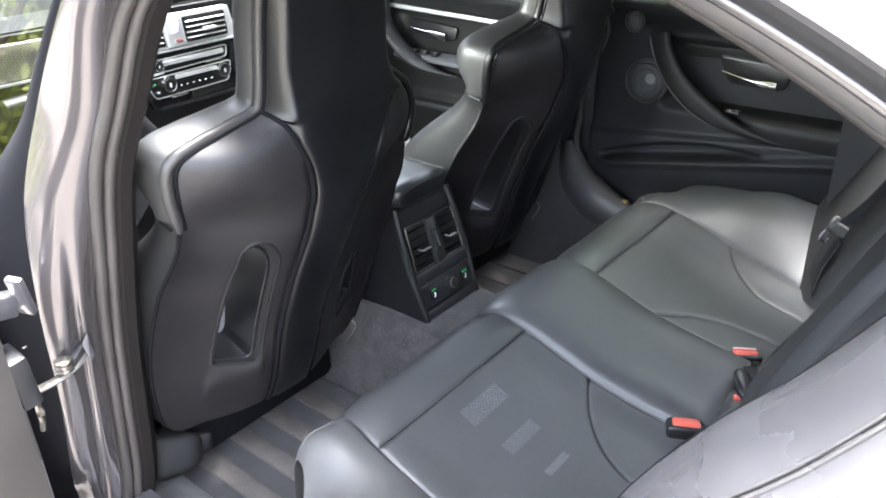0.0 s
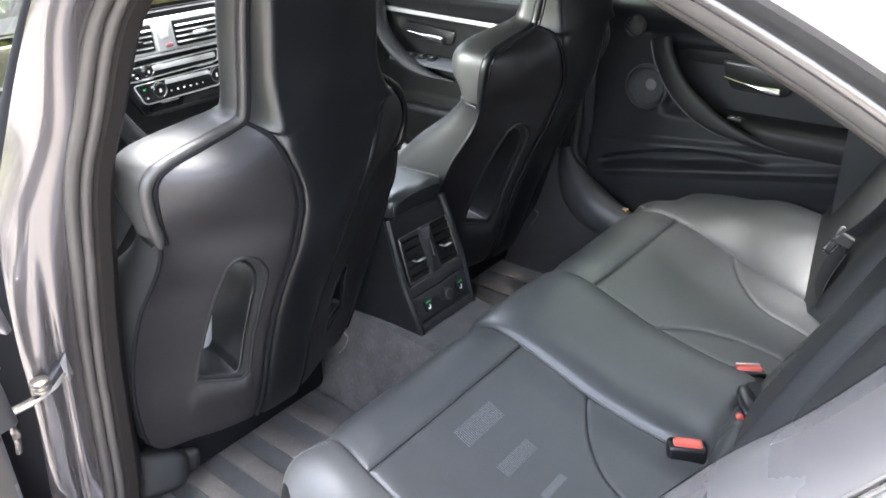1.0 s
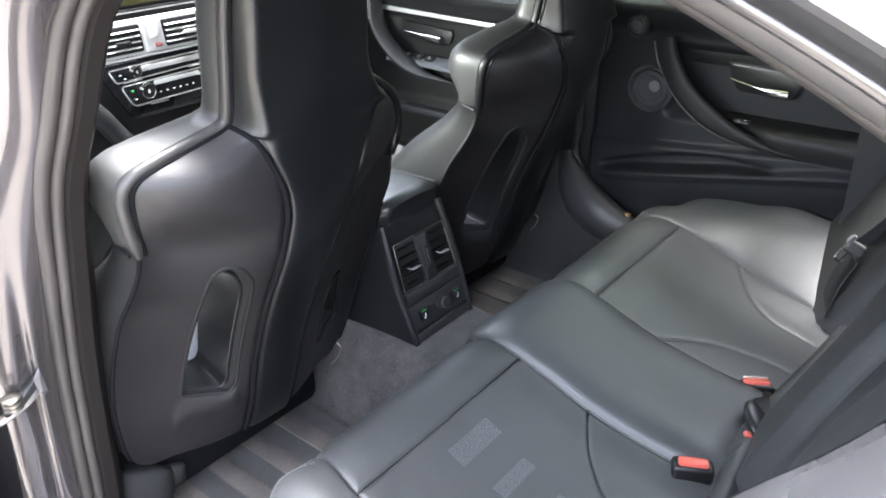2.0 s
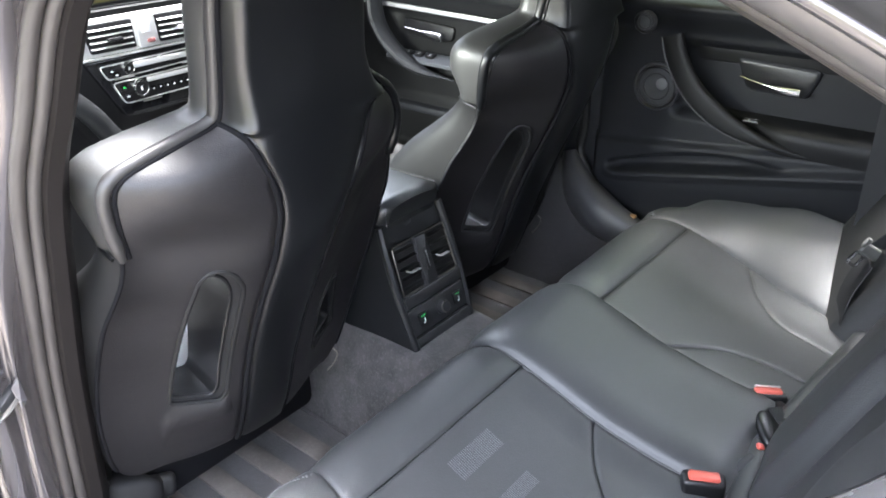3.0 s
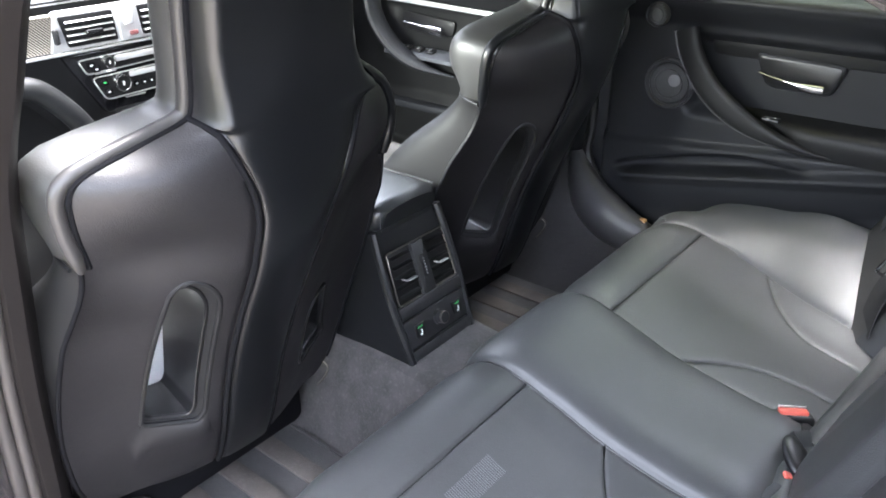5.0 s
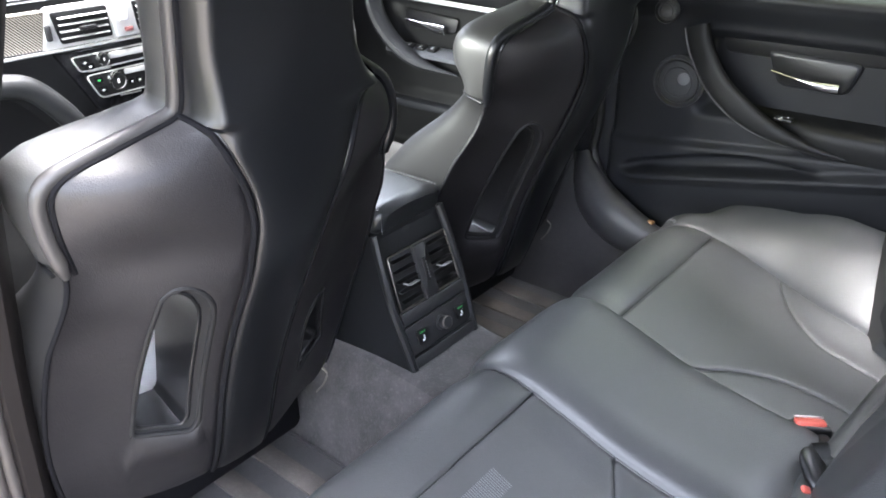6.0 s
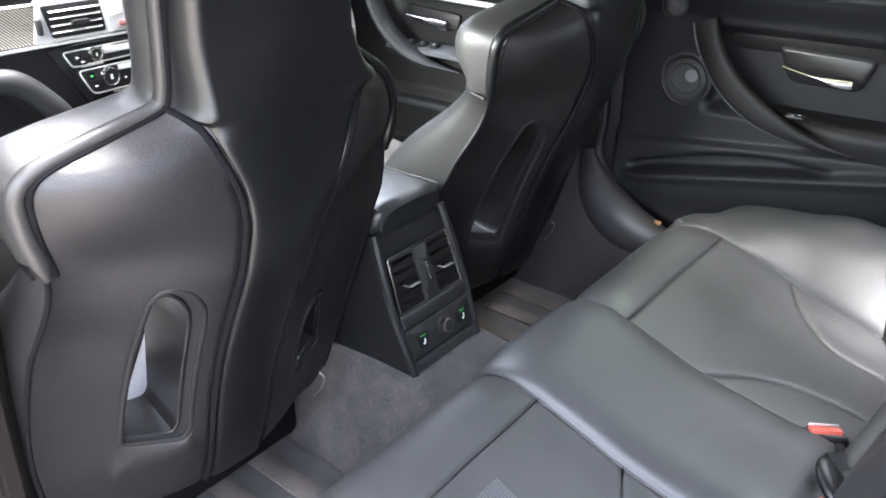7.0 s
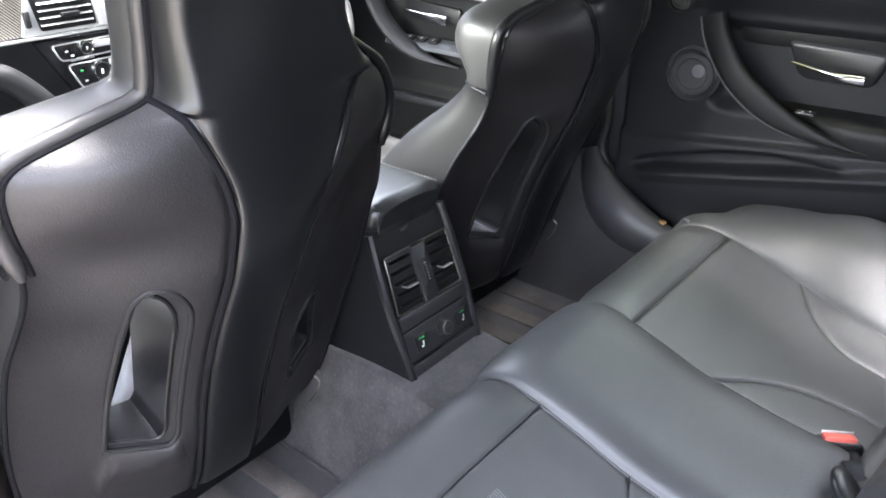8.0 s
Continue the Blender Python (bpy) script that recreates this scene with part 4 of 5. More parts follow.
def back_at(u, v):
    k = min(119, int(v * 120))
    q = RB_LINE[k].lerp(RB_LINE[k + 1], v * 120 - k)
    x = (2 * u - 1) * 0.52
    a = abs(x)
    up = smooth01(0.50, 0.58, q.z) * smooth01(1.06, 0.95, q.z)
    off = (0.026 * smooth01(0.142, 0.124, a) + 0.022 * smooth01(0.27, 0.37, a) - 0.024 - 0.012 * math.exp(-((a - 0.148) / 0.010) ** 2)) * up
    off -= 0.006 * max(0, 1 - abs(a - 0.30) / 0.006) * up + 0.002 * noise.noise(Vector((x * 9, q.z * 9, 5)))
    p = q + Vector((0, 1, 0.3)) * off - Vector((0, 0.11 * a, 0)) * smooth01(0.9, 0.6, q.z)
    p.x = x
    return p


rest = bench
part("backrest", sheet(back_at, 130, 110), M_BACKREST_SHADED, rest, "", 75)
part("bottom_roll", tube([(x, -0.650 - 0.11 * abs(x), 0.527) for x in (-0.44, -0.2, -0.14, 0, 0.14, 0.2, 0.44)], 0.020, 12, flat=0.9), M_BACKREST_SHADED, rest)
def side_rest(u, v):
    """Flat panel beside the backrest, angled towards the door."""
    x, z = 0.425 + 0.275 * u, 0.46 + 0.60 * v
    y = -0.686 + 0.48 * (x - 0.40) - 0.45 * (z - 0.585) - 0.10 * smooth01(0.05, 0.0, u) - 0.05 * smooth01(0.95, 1.0, u) + 0.006 * math.sin(math.pi * u)
    return (x, y, z)


part("side_bolster", sheet(side_rest, 30, 36), M_BOLSTER, rest, "dark grey leather side bolster", 70)

# ---- belts and buckles ----
def buckle(x, y, z, turn, tilt, label, plate=True):
    b = thing("belt_buckle", label, "seat belt buckle", (x, y, z), "rear belt buckles")
    m = Euler((radians(tilt), 0, radians(turn))).to_matrix()
    def put(v):
        return Vector((x, y, z)) + m @ Vector(v)
    part("housing", box(put((0, 0, -0.036)), (0.064, 0.034, 0.080), 0.008, m, seg=3), M_BLACK, b)
    part("release_button", box(put((0, -0.002, 0.003)), (0.046, 0.019, 0.014), 0.004, m), M_RED, b, "red release button")
    if plate:
        part("button_rim", box(put((0.002, 0.0120, 0.007)), (0.044, 0.0025, 0.006), 0.001, m), M_SILVER, b)
    part("stalk", tube(spline([put((0, 0, -0.055)), put((0.005, -0.01, -0.09)), put((0.01, -0.03, -0.12))], 8), 0.014, 8, flat=0.4), M_WEB, b)
    return b


buckle(-0.134, -0.609, 0.543, -62, -4, "black seat belt buckle with a red button", False)
buckle(0.147, -0.611, 0.530, -58, -14, "black seat belt buckle with a red button")
loose = thing("belt_buckle", "black belt buckle lying flat in the seat gap", "seat belt buckle", (0.025, -0.655, 0.545), "rear belt buckles")
lm = Euler((radians(25), radians(-15), radians(35))).to_matrix()
def flat_cap(u, v):
    a, b = 2 * math.pi * u, math.pi * (v - 0.5)
    return Vector((0.025, -0.652, 0.548)) + lm @ Vector((0.040 * math.cos(a) * math.cos(b) ** 0.6, 0.022 * math.sin(a) * math.cos(b) ** 0.6, 0.010 * math.sin(b)))
part("housing", sheet(flat_cap, 28, 12, wrap=True), M_BLACK, loose, "worn black oval housing")
part("release_button", box((-0.016, -0.652, 0.545), (0.012, 0.012, 0.008), 0.003, lm), M_RED, loose, "red release button")
bm = sheet(lambda u, v: Vector((0.045, -0.655, 0.556)).lerp(Vector((0.105, -0.632, 0.535)), v) + Vector((0.012, -0.018, 0.004)) * (u - 0.5) + Vector((0, 0, 0.012 * math.sin(math.pi * v))), 3, 10)
bmesh.ops.solidify(bm, geom=list(bm.faces), thickness=0.0025)
part("strap", bm, M_WEB, loose)
part("cord", tube(spline([(0.160, -0.612, 0.500), (0.150, -0.628, 0.518), (0.125, -0.640, 0.530), (0.095, -0.648, 0.535), (0.070, -0.655, 0.545)], 20), 0.009, 8, flat=0.5), M_BLACK, loose)
anchor = thing("child_seat_anchor", "small steel child seat anchor in the seat gap", "anchor", (-0.075, -0.645, 0.52))
part("loop", tube(spline([(-0.10, -0.650, 0.505), (-0.095, -0.628, 0.525), (-0.065, -0.628, 0.525), (-0.06, -0.650, 0.505)], 16), 0.004, 8), M_STEEL, anchor)
part("lever", tube(spline([(-0.085, -0.640, 0.532), (-0.065, -0.642, 0.540), (-0.040, -0.648, 0.541)], 8), 0.008, 8, flat=0.6), M_WEB, anchor, "dark plastic lever")

belt = thing("seat_belt", "black webbing seat belt with a steel tongue", "seat belt", (0.56, -0.66, 0.6))
def ribbon(points, w, n, side):
    p = spline(points, n)
    sd = Vector(side).normalized() * w / 2
    bm = sheet(lambda u, v: p[round(v * n)] + sd * (2 * u - 1), 2, n)
    r = bmesh.ops.extrude_face_region(bm, geom=list(bm.faces))
    bmesh.ops.translate(bm, vec=(0, 0.0015, 0.001), verts=[v for v in r["geom"] if isinstance(v, bmesh.types.BMVert)])
    return bm
part("webbing", ribbon([(0.500, -0.880, 1.08), (0.490, -0.800, 0.93), (0.492, -0.728, 0.77), (0.492, -0.680, 0.695)], 0.052, 20, (0.62, -0.55, -0.4)), M_WEB, belt)
part("webbing", ribbon([(0.492, -0.664, 0.665), (0.478, -0.644, 0.60), (0.460, -0.640, 0.54)], 0.066, 12, (0.88, 0.42, 0.0)), M_RUBBER, belt)
tx, tz = Vector((0.50, -0.62, -0.52)).normalized(), Vector((0.35, -0.43, 0.83))
tz = (tz - tx * tx.dot(tz)).normalized()
tm = Matrix((tx, tz.cross(tx), tz)).transposed()
def held(v):
    return Vector((0.490, -0.668, 0.683)) + tm @ Vector(v)
tongue = part("tongue_grip", box(held((0, 0, 0.0)), (0.056, 0.012, 0.024), 0.006, tm, seg=3), M_GRIP, belt, "pale grey belt tongue grip")
part("grip_ear", box(held((-0.026, 0, 0.010)), (0.012, 0.010, 0.022), 0.004, tm), M_GRIP, tongue)
loop = rounded([(-0.026, -0.014), (-0.006, -0.014), (-0.006, -0.040), (-0.026, -0.040)], 0.005)
part("tongue", tube([held((a, 0.003, b)) for a, b in loop], 0.0034, 6, True), M_CHROME, tongue, "chrome belt tongue")
part("tongue_stem", box(held((-0.012, 0.002, -0.012)), (0.022, 0.003, 0.010), 0.001, tm), M_CHROME, tongue)

# ---- centre console ----
console = thing("centre_console", "black plastic centre console with rear air vents", "console", (0, 0.2, 0.48))
CN = Vector((0, -0.2, 0.07)).normalized()
CT = Vector((0, 0.07, 0.2)).normalized()


def con(a, b, c):
    """On the console's rear face: across, up from its foot, out."""
    return Vector((a, 0, 0.49)) + CT * b + CN * c


def con_half(b):
    return interp(b, [(0, 0.094), (0.10, 0.101), (0.18, 0.100), (0.26, 0.094)])


def con_side(u, v):
    b = 0.262 * v
    a = u * 3
    h = con_half(b)
    y = 0.0
    if a < 1:
        return con(-h, b, -0.004) + Vector((-0.035 * (1 - a) * (1 - v), 0.55 * (1 - a), -0.10 * (1 - v) * (1 - a)))
    if a > 2:
        return con(h, b, -0.004) + Vector((0.035 * (a - 2) * (1 - v), 0.55 * (a - 2), -0.10 * (1 - v) * (a - 2)))
    return con(h * (2 * (a - 1) - 1), b, -0.004)


bm = sheet(con_side, 30, 12)
sheet(lambda u, v: con(-con_half(0.262) + 2 * con_half(0.262) * u, 0.262, -0.004) + Vector((0, 0.55 * v, 0)), 4, 4, bm)
bmesh.ops.remove_doubles(bm, verts=bm.verts, dist=0.0005)
body = part("body", bm, M_CONSOLE, console)
for s in (-1, 1):
    part("edge_rib", tube([con(s * (con_half(b) - 0.006), b, 0.0) for b in [0.262 * i / 20 for i in range(21)]], 0.0085, 8), M_CONSOLE, body)
part("lower_edge", box(con(0, 0.012, 0.001), (0.176, 0.022, 0.012), 0.004, Matrix((Vector((1, 0, 0)), CT, CN)).transposed()), M_PLASTIC, body)
CM = Matrix((Vector((1, 0, 0)), CT, CN)).transposed()
part("switch_plate", slab(rounded([(-0.086, 0.028), (0.086, 0.028), (0.088, 0.082), (-0.088, 0.082)], 0.006), 0.005, con, 0.002), M_TRIM, console, "dark switch panel")
part("vent_sill", slab(rounded([(-0.088, 0.086), (0.088, 0.086), (0.088, 0.112), (-0.088, 0.112)], 0.006), 0.009, con, 0.004), M_TRIM, console)
vent = part("rear_vent", slab(rounded([(-0.083, 0.114), (0.083, 0.114), (0.078, 0.216), (-0.078, 0.216)], 0.005), 0.003, con, 0.001), M_BLACK, console, "twin rear air vent")
frame_line = rounded([(-0.083, 0.114), (0.083, 0.114), (0.078, 0.216), (-0.078, 0.216)], 0.006)
part("vent_frame", tube([con(a, b, 0.005) for a, b in frame_line], 0.0017, 8, True), M_STEEL, vent, "satin grey vent frame")
for s in (-1, 1):
    for k in range(5):
        b = 0.128 + 0.019 * k
        part("slat", box(con(s * 0.048, b, 0.006), (0.052, 0.003, 0.012), 0.001, CM @ Euler((0.35, 0, 0)).to_matrix()), M_BLACK, vent)
    tab = box(con(s * 0.046 + 0.004, 0.1555, 0.015), (0.024, 0.0026, 0.010), 0.001, CM)
    box(con(s * 0.046 - 0.0125, 0.1585, 0.014), (0.0125, 0.0022, 0.009), 0.001, CM @ Euler((0, 0, radians(-34))).to_matrix(), tab)
    part("vent_tab", tab, M_SILVER, vent, "satin silver vent tab")
part("divider", slab(rounded([(-0.019, 0.112), (0.017, 0.112), (0.017, 0.216), (-0.017, 0.216)], 0.003), 0.012, con, 0.003), M_TRIM, vent)
part("thumb_wheel", box(con(0.0, 0.165, 0.012), (0.012, 0.045, 0.006), 0.003, CM), M_BLACK, vent)
bm = bmesh.new()
for k in range(6):
    box(con(0.0, 0.150 + 0.006 * k, 0.0155), (0.0028, 0.0012, 0.001), 0, CM, bm)
part("wheel_marks", bm, M_LEGEND, vent)
for s in (-1, 1):
    btn = part("seat_heater_button", box(con(s * 0.055 + 0.003, 0.054, 0.007), (0.026, 0.026, 0.005), 0.002, CM), M_BLACK, console)
    bm = bmesh.new()
    for k in range(3):
        box(con(s * 0.055 + 0.003 - 0.006 + 0.005 * k, 0.062, 0.0100), (0.003, 0.0016, 0.0008), 0, CM, bm)
    part("indicator", bm, M_GREEN, btn)
    bm = box(con(s * 0.055 + 0.004, 0.052, 0.0100), (0.0022, 0.007, 0.0008), 0, CM)
    box(con(s * 0.055 + 0.001, 0.047, 0.0100), (0.005, 0.003, 0.0008), 0, CM, bm)
    part("legend", bm, M_LEGEND, btn)
knob = part("socket_cap", lathe([(0.015, 0), (0.0145, 0.004), (0.0125, 0.005), (0.0125, 0.016), (0.011, 0.018), (0.002, 0.018)], lambda a, b, c: con(0.004 + a, 0.056 + b, 0.005 + c), 24), M_TRIM, console, "round socket cap")
part("cap_ring", lathe([(0.0128, 0.015), (0.0122, 0.0178), (0.0108, 0.0185)], lambda a, b, c: con(0.004 + a, 0.056 + b, 0.005 + c), 24, cap=False), M_STEEL, knob)


def arm(u, v):
    a = 2 * math.pi * u
    sx = math.copysign(abs(math.cos(a)) ** 0.55, math.cos(a)) * 0.088
    sz = math.copysign(abs(math.sin(a)) ** 0.55, math.sin(a)) * 0.030
    e = 1 - 0.35 * max(0, 1 - v / 0.05) ** 2 - 0.2 * max(0, (v - 0.95) / 0.05) ** 2
    return (sx * (0.5 + 0.5 * e), 0.075 + 0.34 * v - 0.006 * math.sin(a), 0.757 + sz * e + 0.004 * math.cos(sx * 18))


bm = sheet(arm, 40, 24, wrap=True)
bmesh.ops.holes_fill(bm, edges=[e for e in bm.edges if e.is_boundary])
armrest = part("armrest", bm, M_ARMREST, console, "black leather armrest lid", 60)
bm = bmesh.new()
for s in (-1, 1):
    for i in range(40):
        box((s * 0.077, 0.085 + 0.31 * i / 40, 0.7835), (0.0018, 0.0045, 0.0016), 0, bm=bm)
    for i in range(10 if s < 0 else 0):
        box((s * 0.0795, 0.0735, 0.742 + 0.004 * i), (0.0016, 0.0016, 0.0026), 0, bm=bm)
part("armrest_base", box((0, 0.252, 0.722), (0.170, 0.33, 0.046), 0.008), M_CONSOLE, console, "dark box under the armrest lid")
st = part("stitching", bm, M_STITCH_DARK, armrest)
st["kind"] = "stuff"

# ---- closed far rear door, seen from inside ----
def rear_panel_x(y, z):
    """Inner face of the far rear door's trim."""
    x = 0.705 - 0.035 * smooth01(1.0, 1.06, z)
    x += 0.030 * smooth01(-0.135, -0.165, y) * smooth01(0.995, 0.965, z) * smooth01(0.80, 0.835, z)          # hollow behind the pull
    step = 0.722 + 0.115 * max(0, -y) ** 1.0 * 0.95 + 0.008
    x -= 0.014 * smooth01(step, step - 0.02, z)
    ridge = 0.632 + 0.20 * max(0, -(y + 0.017))
    lens = smooth01(0.02, -0.03, y) * smooth01(-0.50, -0.28, y)
    ptop = 0.648 + 0.075 * math.sin(math.pi * min(1, max(0, (0.03 - y) / 0.46)) * 0.62) + 0.02 * max(0, -y)
    x += 0.034 * lens * smooth01(ridge + 0.006, ridge + 0.018, z) * smooth01(ptop + 0.012, ptop - 0.004, z)
    x -= 0.016 * smooth01(0.03, -0.02, y) * max(0, 1 - abs(z - ridge) / 0.022)
    x += 0.02 * smooth01(ridge - 0.02, ridge - 0.10, z)
    x += 0.045 * smooth01(0.045, 0.072, y)
    return x


door = thing("rear_door", "closed rear car door with black leather trim", "car door", (0.80, -0.30, 0.5))
skin("outer_skin", -0.80, 0.12, 1, door)
part("trim_panel", sheet(lambda u, v: (rear_panel_x(0.070 - 0.820 * u, 0.47 + 0.60 * v), 0.070 - 0.820 * u, 0.47 + 0.60 * v), 140, 120), M_DOOR, door, "black door trim", 70)
part("upper_trim", sheet(lambda u, v: (0.668 + 0.06 * v * v - 0.012 * math.sin(v * 3), 0.05 - 0.85 * u, 1.055 + 0.03 * math.sin(v * 1.57)), 12, 8), M_DOOR, door)
part("leather_inlay", slab(rounded([(-0.175, 0.985), (-0.72, 1.010), (-0.72, 0.955), (-0.27, 0.945), (-0.185, 0.945)], 0.012), 0.006, lambda a, b, c: (0.733 - c, a, b), 0.004), M_DOORLEATHER, door)
pull_o = spline([(0, -0.138, 1.003), (0, -0.158, 0.953), (0, -0.211, 0.884), (0, -0.293, 0.828), (0, -0.385, 0.796), (0, -0.485, 0.777)], 40)
def pullf(u, v):
    p = pull_o[round(v * 40)]
    a = 2 * math.pi * u
    wid = 0.026 * (1 - 0.90 * smooth01(0.40, 1.0, v))
    t = (pull_o[min(40, round(v * 40) + 1)] - pull_o[max(0, round(v * 40) - 1)]).normalized()
    nrm = Vector((0, t.z, -t.y))
    if nrm.y > 0:
        nrm = -nrm
    out = 0.036 * math.sin(math.pi * min(1.0, 0.12 + v * 0.86)) ** 0.6 + 0.008
    q = p + nrm * (wid * math.copysign(abs(math.cos(a)) ** 0.6, math.cos(a)))
    return (0.700 - out - 0.012 * math.copysign(abs(math.sin(a)) ** 0.6, math.sin(a)), q.y, q.z)
pull = part("pull_handle", sheet(pullf, 24, 40, wrap=True), M_DOORLEATHER, door, "curved black leather pull handle", 60)
for at in (0.40, 0.365):
    part("seam", tube([Vector(pullf(at, k / 40)) + Vector((-0.0006, 0, 0)) for k in range(41)], 0.0011, 5), M_STITCH_DARK if at > 0.38 else M_BLACK, pull)
rest_arm = part("armrest", sheet(lambda u, v: (0.735 - 0.068 * math.sin(math.pi * min(1, v * 0.62 + 0.0)) ** 0.8 * smooth01(0.0, 0.40, u), -0.24 - 0.49 * u, 0.838 - 0.016 * v - 0.05 * v**4 + 0.004 * u), 24, 14), M_DOORLEATHER, door, "black leather armrest")
part("armrest_seam", tube([(0.682 + 0.05 * (1 - smooth01(0, 0.40, k / 20)), -0.26 - 0.47 * k / 20, 0.822 + 0.003 * k / 20) for k in range(21)], 0.0028, 6), M_BLACK, rest_arm)
recess = part("handle_recess", slab(rounded([(-0.272, 0.962), (-0.462, 0.956), (-0.438, 0.888), (-0.305, 0.890)], 0.018), 0.010, lambda a, b, c: (0.734 - c, a, b), 0.006), M_DOOR, door, "black handle recess")
part("recess_dish", slab(rounded([(-0.280, 0.956), (-0.455, 0.950), (-0.434, 0.894), (-0.310, 0.896)], 0.016), 0.002, lambda a, b, c: (0.7238 - c, a, b), 0.001), M_BLACK, recess)
lever = spline([(0.712, -0.292, 0.925), (0.706, -0.34, 0.917), (0.700, -0.385, 0.914), (0.698, -0.428, 0.914)], 20)
def levf(u, v):
    p = lever[round(v * 20)]
    a = 2 * math.pi * u
    hz = 0.0028 + 0.0062 * smooth01(0.45, 0.8, v)
    return p + Vector((-0.005 * math.sin(a), 0, hz * math.cos(a) - hz * 0.7))
bm = sheet(levf, 12, 20, wrap=True)
bmesh.ops.holes_fill(bm, edges=[e for e in bm.edges if e.is_boundary])
part("door_lever", bm, M_CHROME, recess, "bright chrome door lever", 50)
win = part("window_switch", box((0.672, -0.345, 0.8385), (0.020, 0.035, 0.006), 0.002), M_BLACK, door)
part("switch_mark", box((0.668, -0.340, 0.8420), (0.004, 0.004, 0.001), 0), M_LEGEND, win)
part("switch_mark", box((0.675, -0.352, 0.8420), (0.003, 0.003, 0.001), 0), M_LEGEND, win)


def speaker(name, y, z, r, parent, x=0.702):
    put = lambda a, b, c: (x - c, y + a, z + b)
    k = r / 0.053
    s = part(name, lathe([(0.053 * k, -0.006), (0.053 * k, 0.006), (0.049 * k, 0.009), (0.046 * k, 0.006), (0.0445 * k, 0.003)], put, 44, cap=False), M_FOOT, parent, "round black speaker surround")
    part("speaker_grille", lathe([(0.0445 * k, 0.003), (0.040 * k, 0.0045), (0.030 * k, 0.0058), (0.016 * k, 0.0068), (0.003 * k, 0.007)], put, 44), M_GRILLE, s, "fine mesh speaker grille")
    part("speaker_ring", lathe([(0.0435 * k, 0.0045), (0.042 * k, 0.0065), (0.0405 * k, 0.0052)], put, 44, cap=False), M_BLACK, s)
    part("inner_ring", lathe([(0.031 * k, 0.0056), (0.0295 * k, 0.0078), (0.028 * k, 0.0062)], put, 40, cap=False), M_FOOT, s)
    put2 = lambda a, b, c: (x - c, y - 0.012 * k + a, z + 0.008 * k + b)
    if r > 0.03:
        part("badge_disc", lathe([(0.014, 0.0062), (0.014, 0.0074), (0.012, 0.0082), (0.002, 0.0082)], put2, 28), M_BADGE, s, "small round grey badge")
    return s


speaker("speaker", -0.102, 0.872, 0.058, door, 0.699)
speaker("tweeter", -0.071, 1.026, 0.026, door, 0.668)
part("side_window", sheet(lambda u, v: (far_x(1.0) + 0.02 - 0.16 * v, 0.08 - 0.10 * v - (0.80 - 0.25 * v) * u, 1.03 + 0.31 * v - 0.02 * u * v), 8, 8), M_GLASS_PALE, door, "green tinted side window")
part("window_frame", tube(spline([(0.745, 0.09, 1.03), (0.66, 0.03, 1.20), (0.585, -0.03, 1.335), (0.565, -0.35, 1.355), (0.565, -0.62, 1.31), (0.60, -0.86, 1.16), (0.70, -0.88, 1.05)], 40), 0.016, 8), M_BLACK, door)

# ---- closed far front door (driver's) ----
fdoor = thing("front_door", "closed front car door with black trim and window switches", "car door", (0.80, 0.6, 0.5), "front doors")
skin("outer_skin", 0.125, 1.055, 1, fdoor)
def front_panel_x(y, z):
    x = 0.715 - 0.03 * smooth01(0.98, 1.03, z)
    x += 0.028 * smooth01(0.985, 0.955, z) * smooth01(0.80, 0.83, z) * smooth01(0.82, 0.76, y)
    x -= 0.02 * smooth01(0.73, 0.69, z)
    x += 0.04 * smooth01(0.69, 0.66, z) * smooth01(0.52, 0.56, z)
    return x
part("trim_panel", sheet(lambda u, v: (front_panel_x(0.22 + 0.86 * u, 0.36 + 0.68 * v), 0.22 + 0.86 * u, 0.36 + 0.68 * v), 60, 80), M_DOORLEATHER, fdoor, "", 70)
part("upper_trim", sheet(lambda u, v: (0.685 + 0.05 * v, 0.20 + 0.9 * u, 1.035 + 0.012 * math.sin(v * 1.57)), 10, 6), M_DOOR, fdoor)
part("silver_strip", box((0.712, 0.62, 0.976), (0.010, 0.56, 0.014), 0.004, Euler((radians(1.8), 0, 0)).to_matrix()), M_SILVER, fdoor, "satin silver trim strip")
frec = part("handle_recess", slab(rounded([(0.745, 0.945), (0.548, 0.932), (0.56, 0.888), (0.735, 0.893)], 0.015), 0.008, lambda a, b, c: (0.740 - c, a, b), 0.004), M_BLACK, fdoor)
bm = sheet(lambda u, v: (0.716 - 0.006 * math.sin(2 * math.pi * u), 0.725 - 0.140 * v, 0.920 - 0.012 * v + (0.004 + 0.009 * smooth01(0.3, 0.8, v)) * (math.cos(2 * math.pi * u) - 0.6)), 12, 18, wrap=True)
bmesh.ops.holes_fill(bm, edges=[e for e in bm.edges if e.is_boundary])
part("door_lever", bm, M_CHROME, frec, "bright chrome door lever", 50)
fp_line = spline([(0.665, 0.80, 1.01), (0.655, 0.785, 0.95), (0.65, 0.745, 0.895), (0.65, 0.68, 0.845), (0.65, 0.60, 0.815), (0.665, 0.50, 0.80)], 40)
part("pull_handle", tube(fp_line, 0.017, 12, flat=1.8, up=(1, 0, 0), taper=lambda t: 1.0 - 0.85 * smooth01(0.55, 1.0, t)), M_DOOR, fdoor, "curved black leather pull handle")
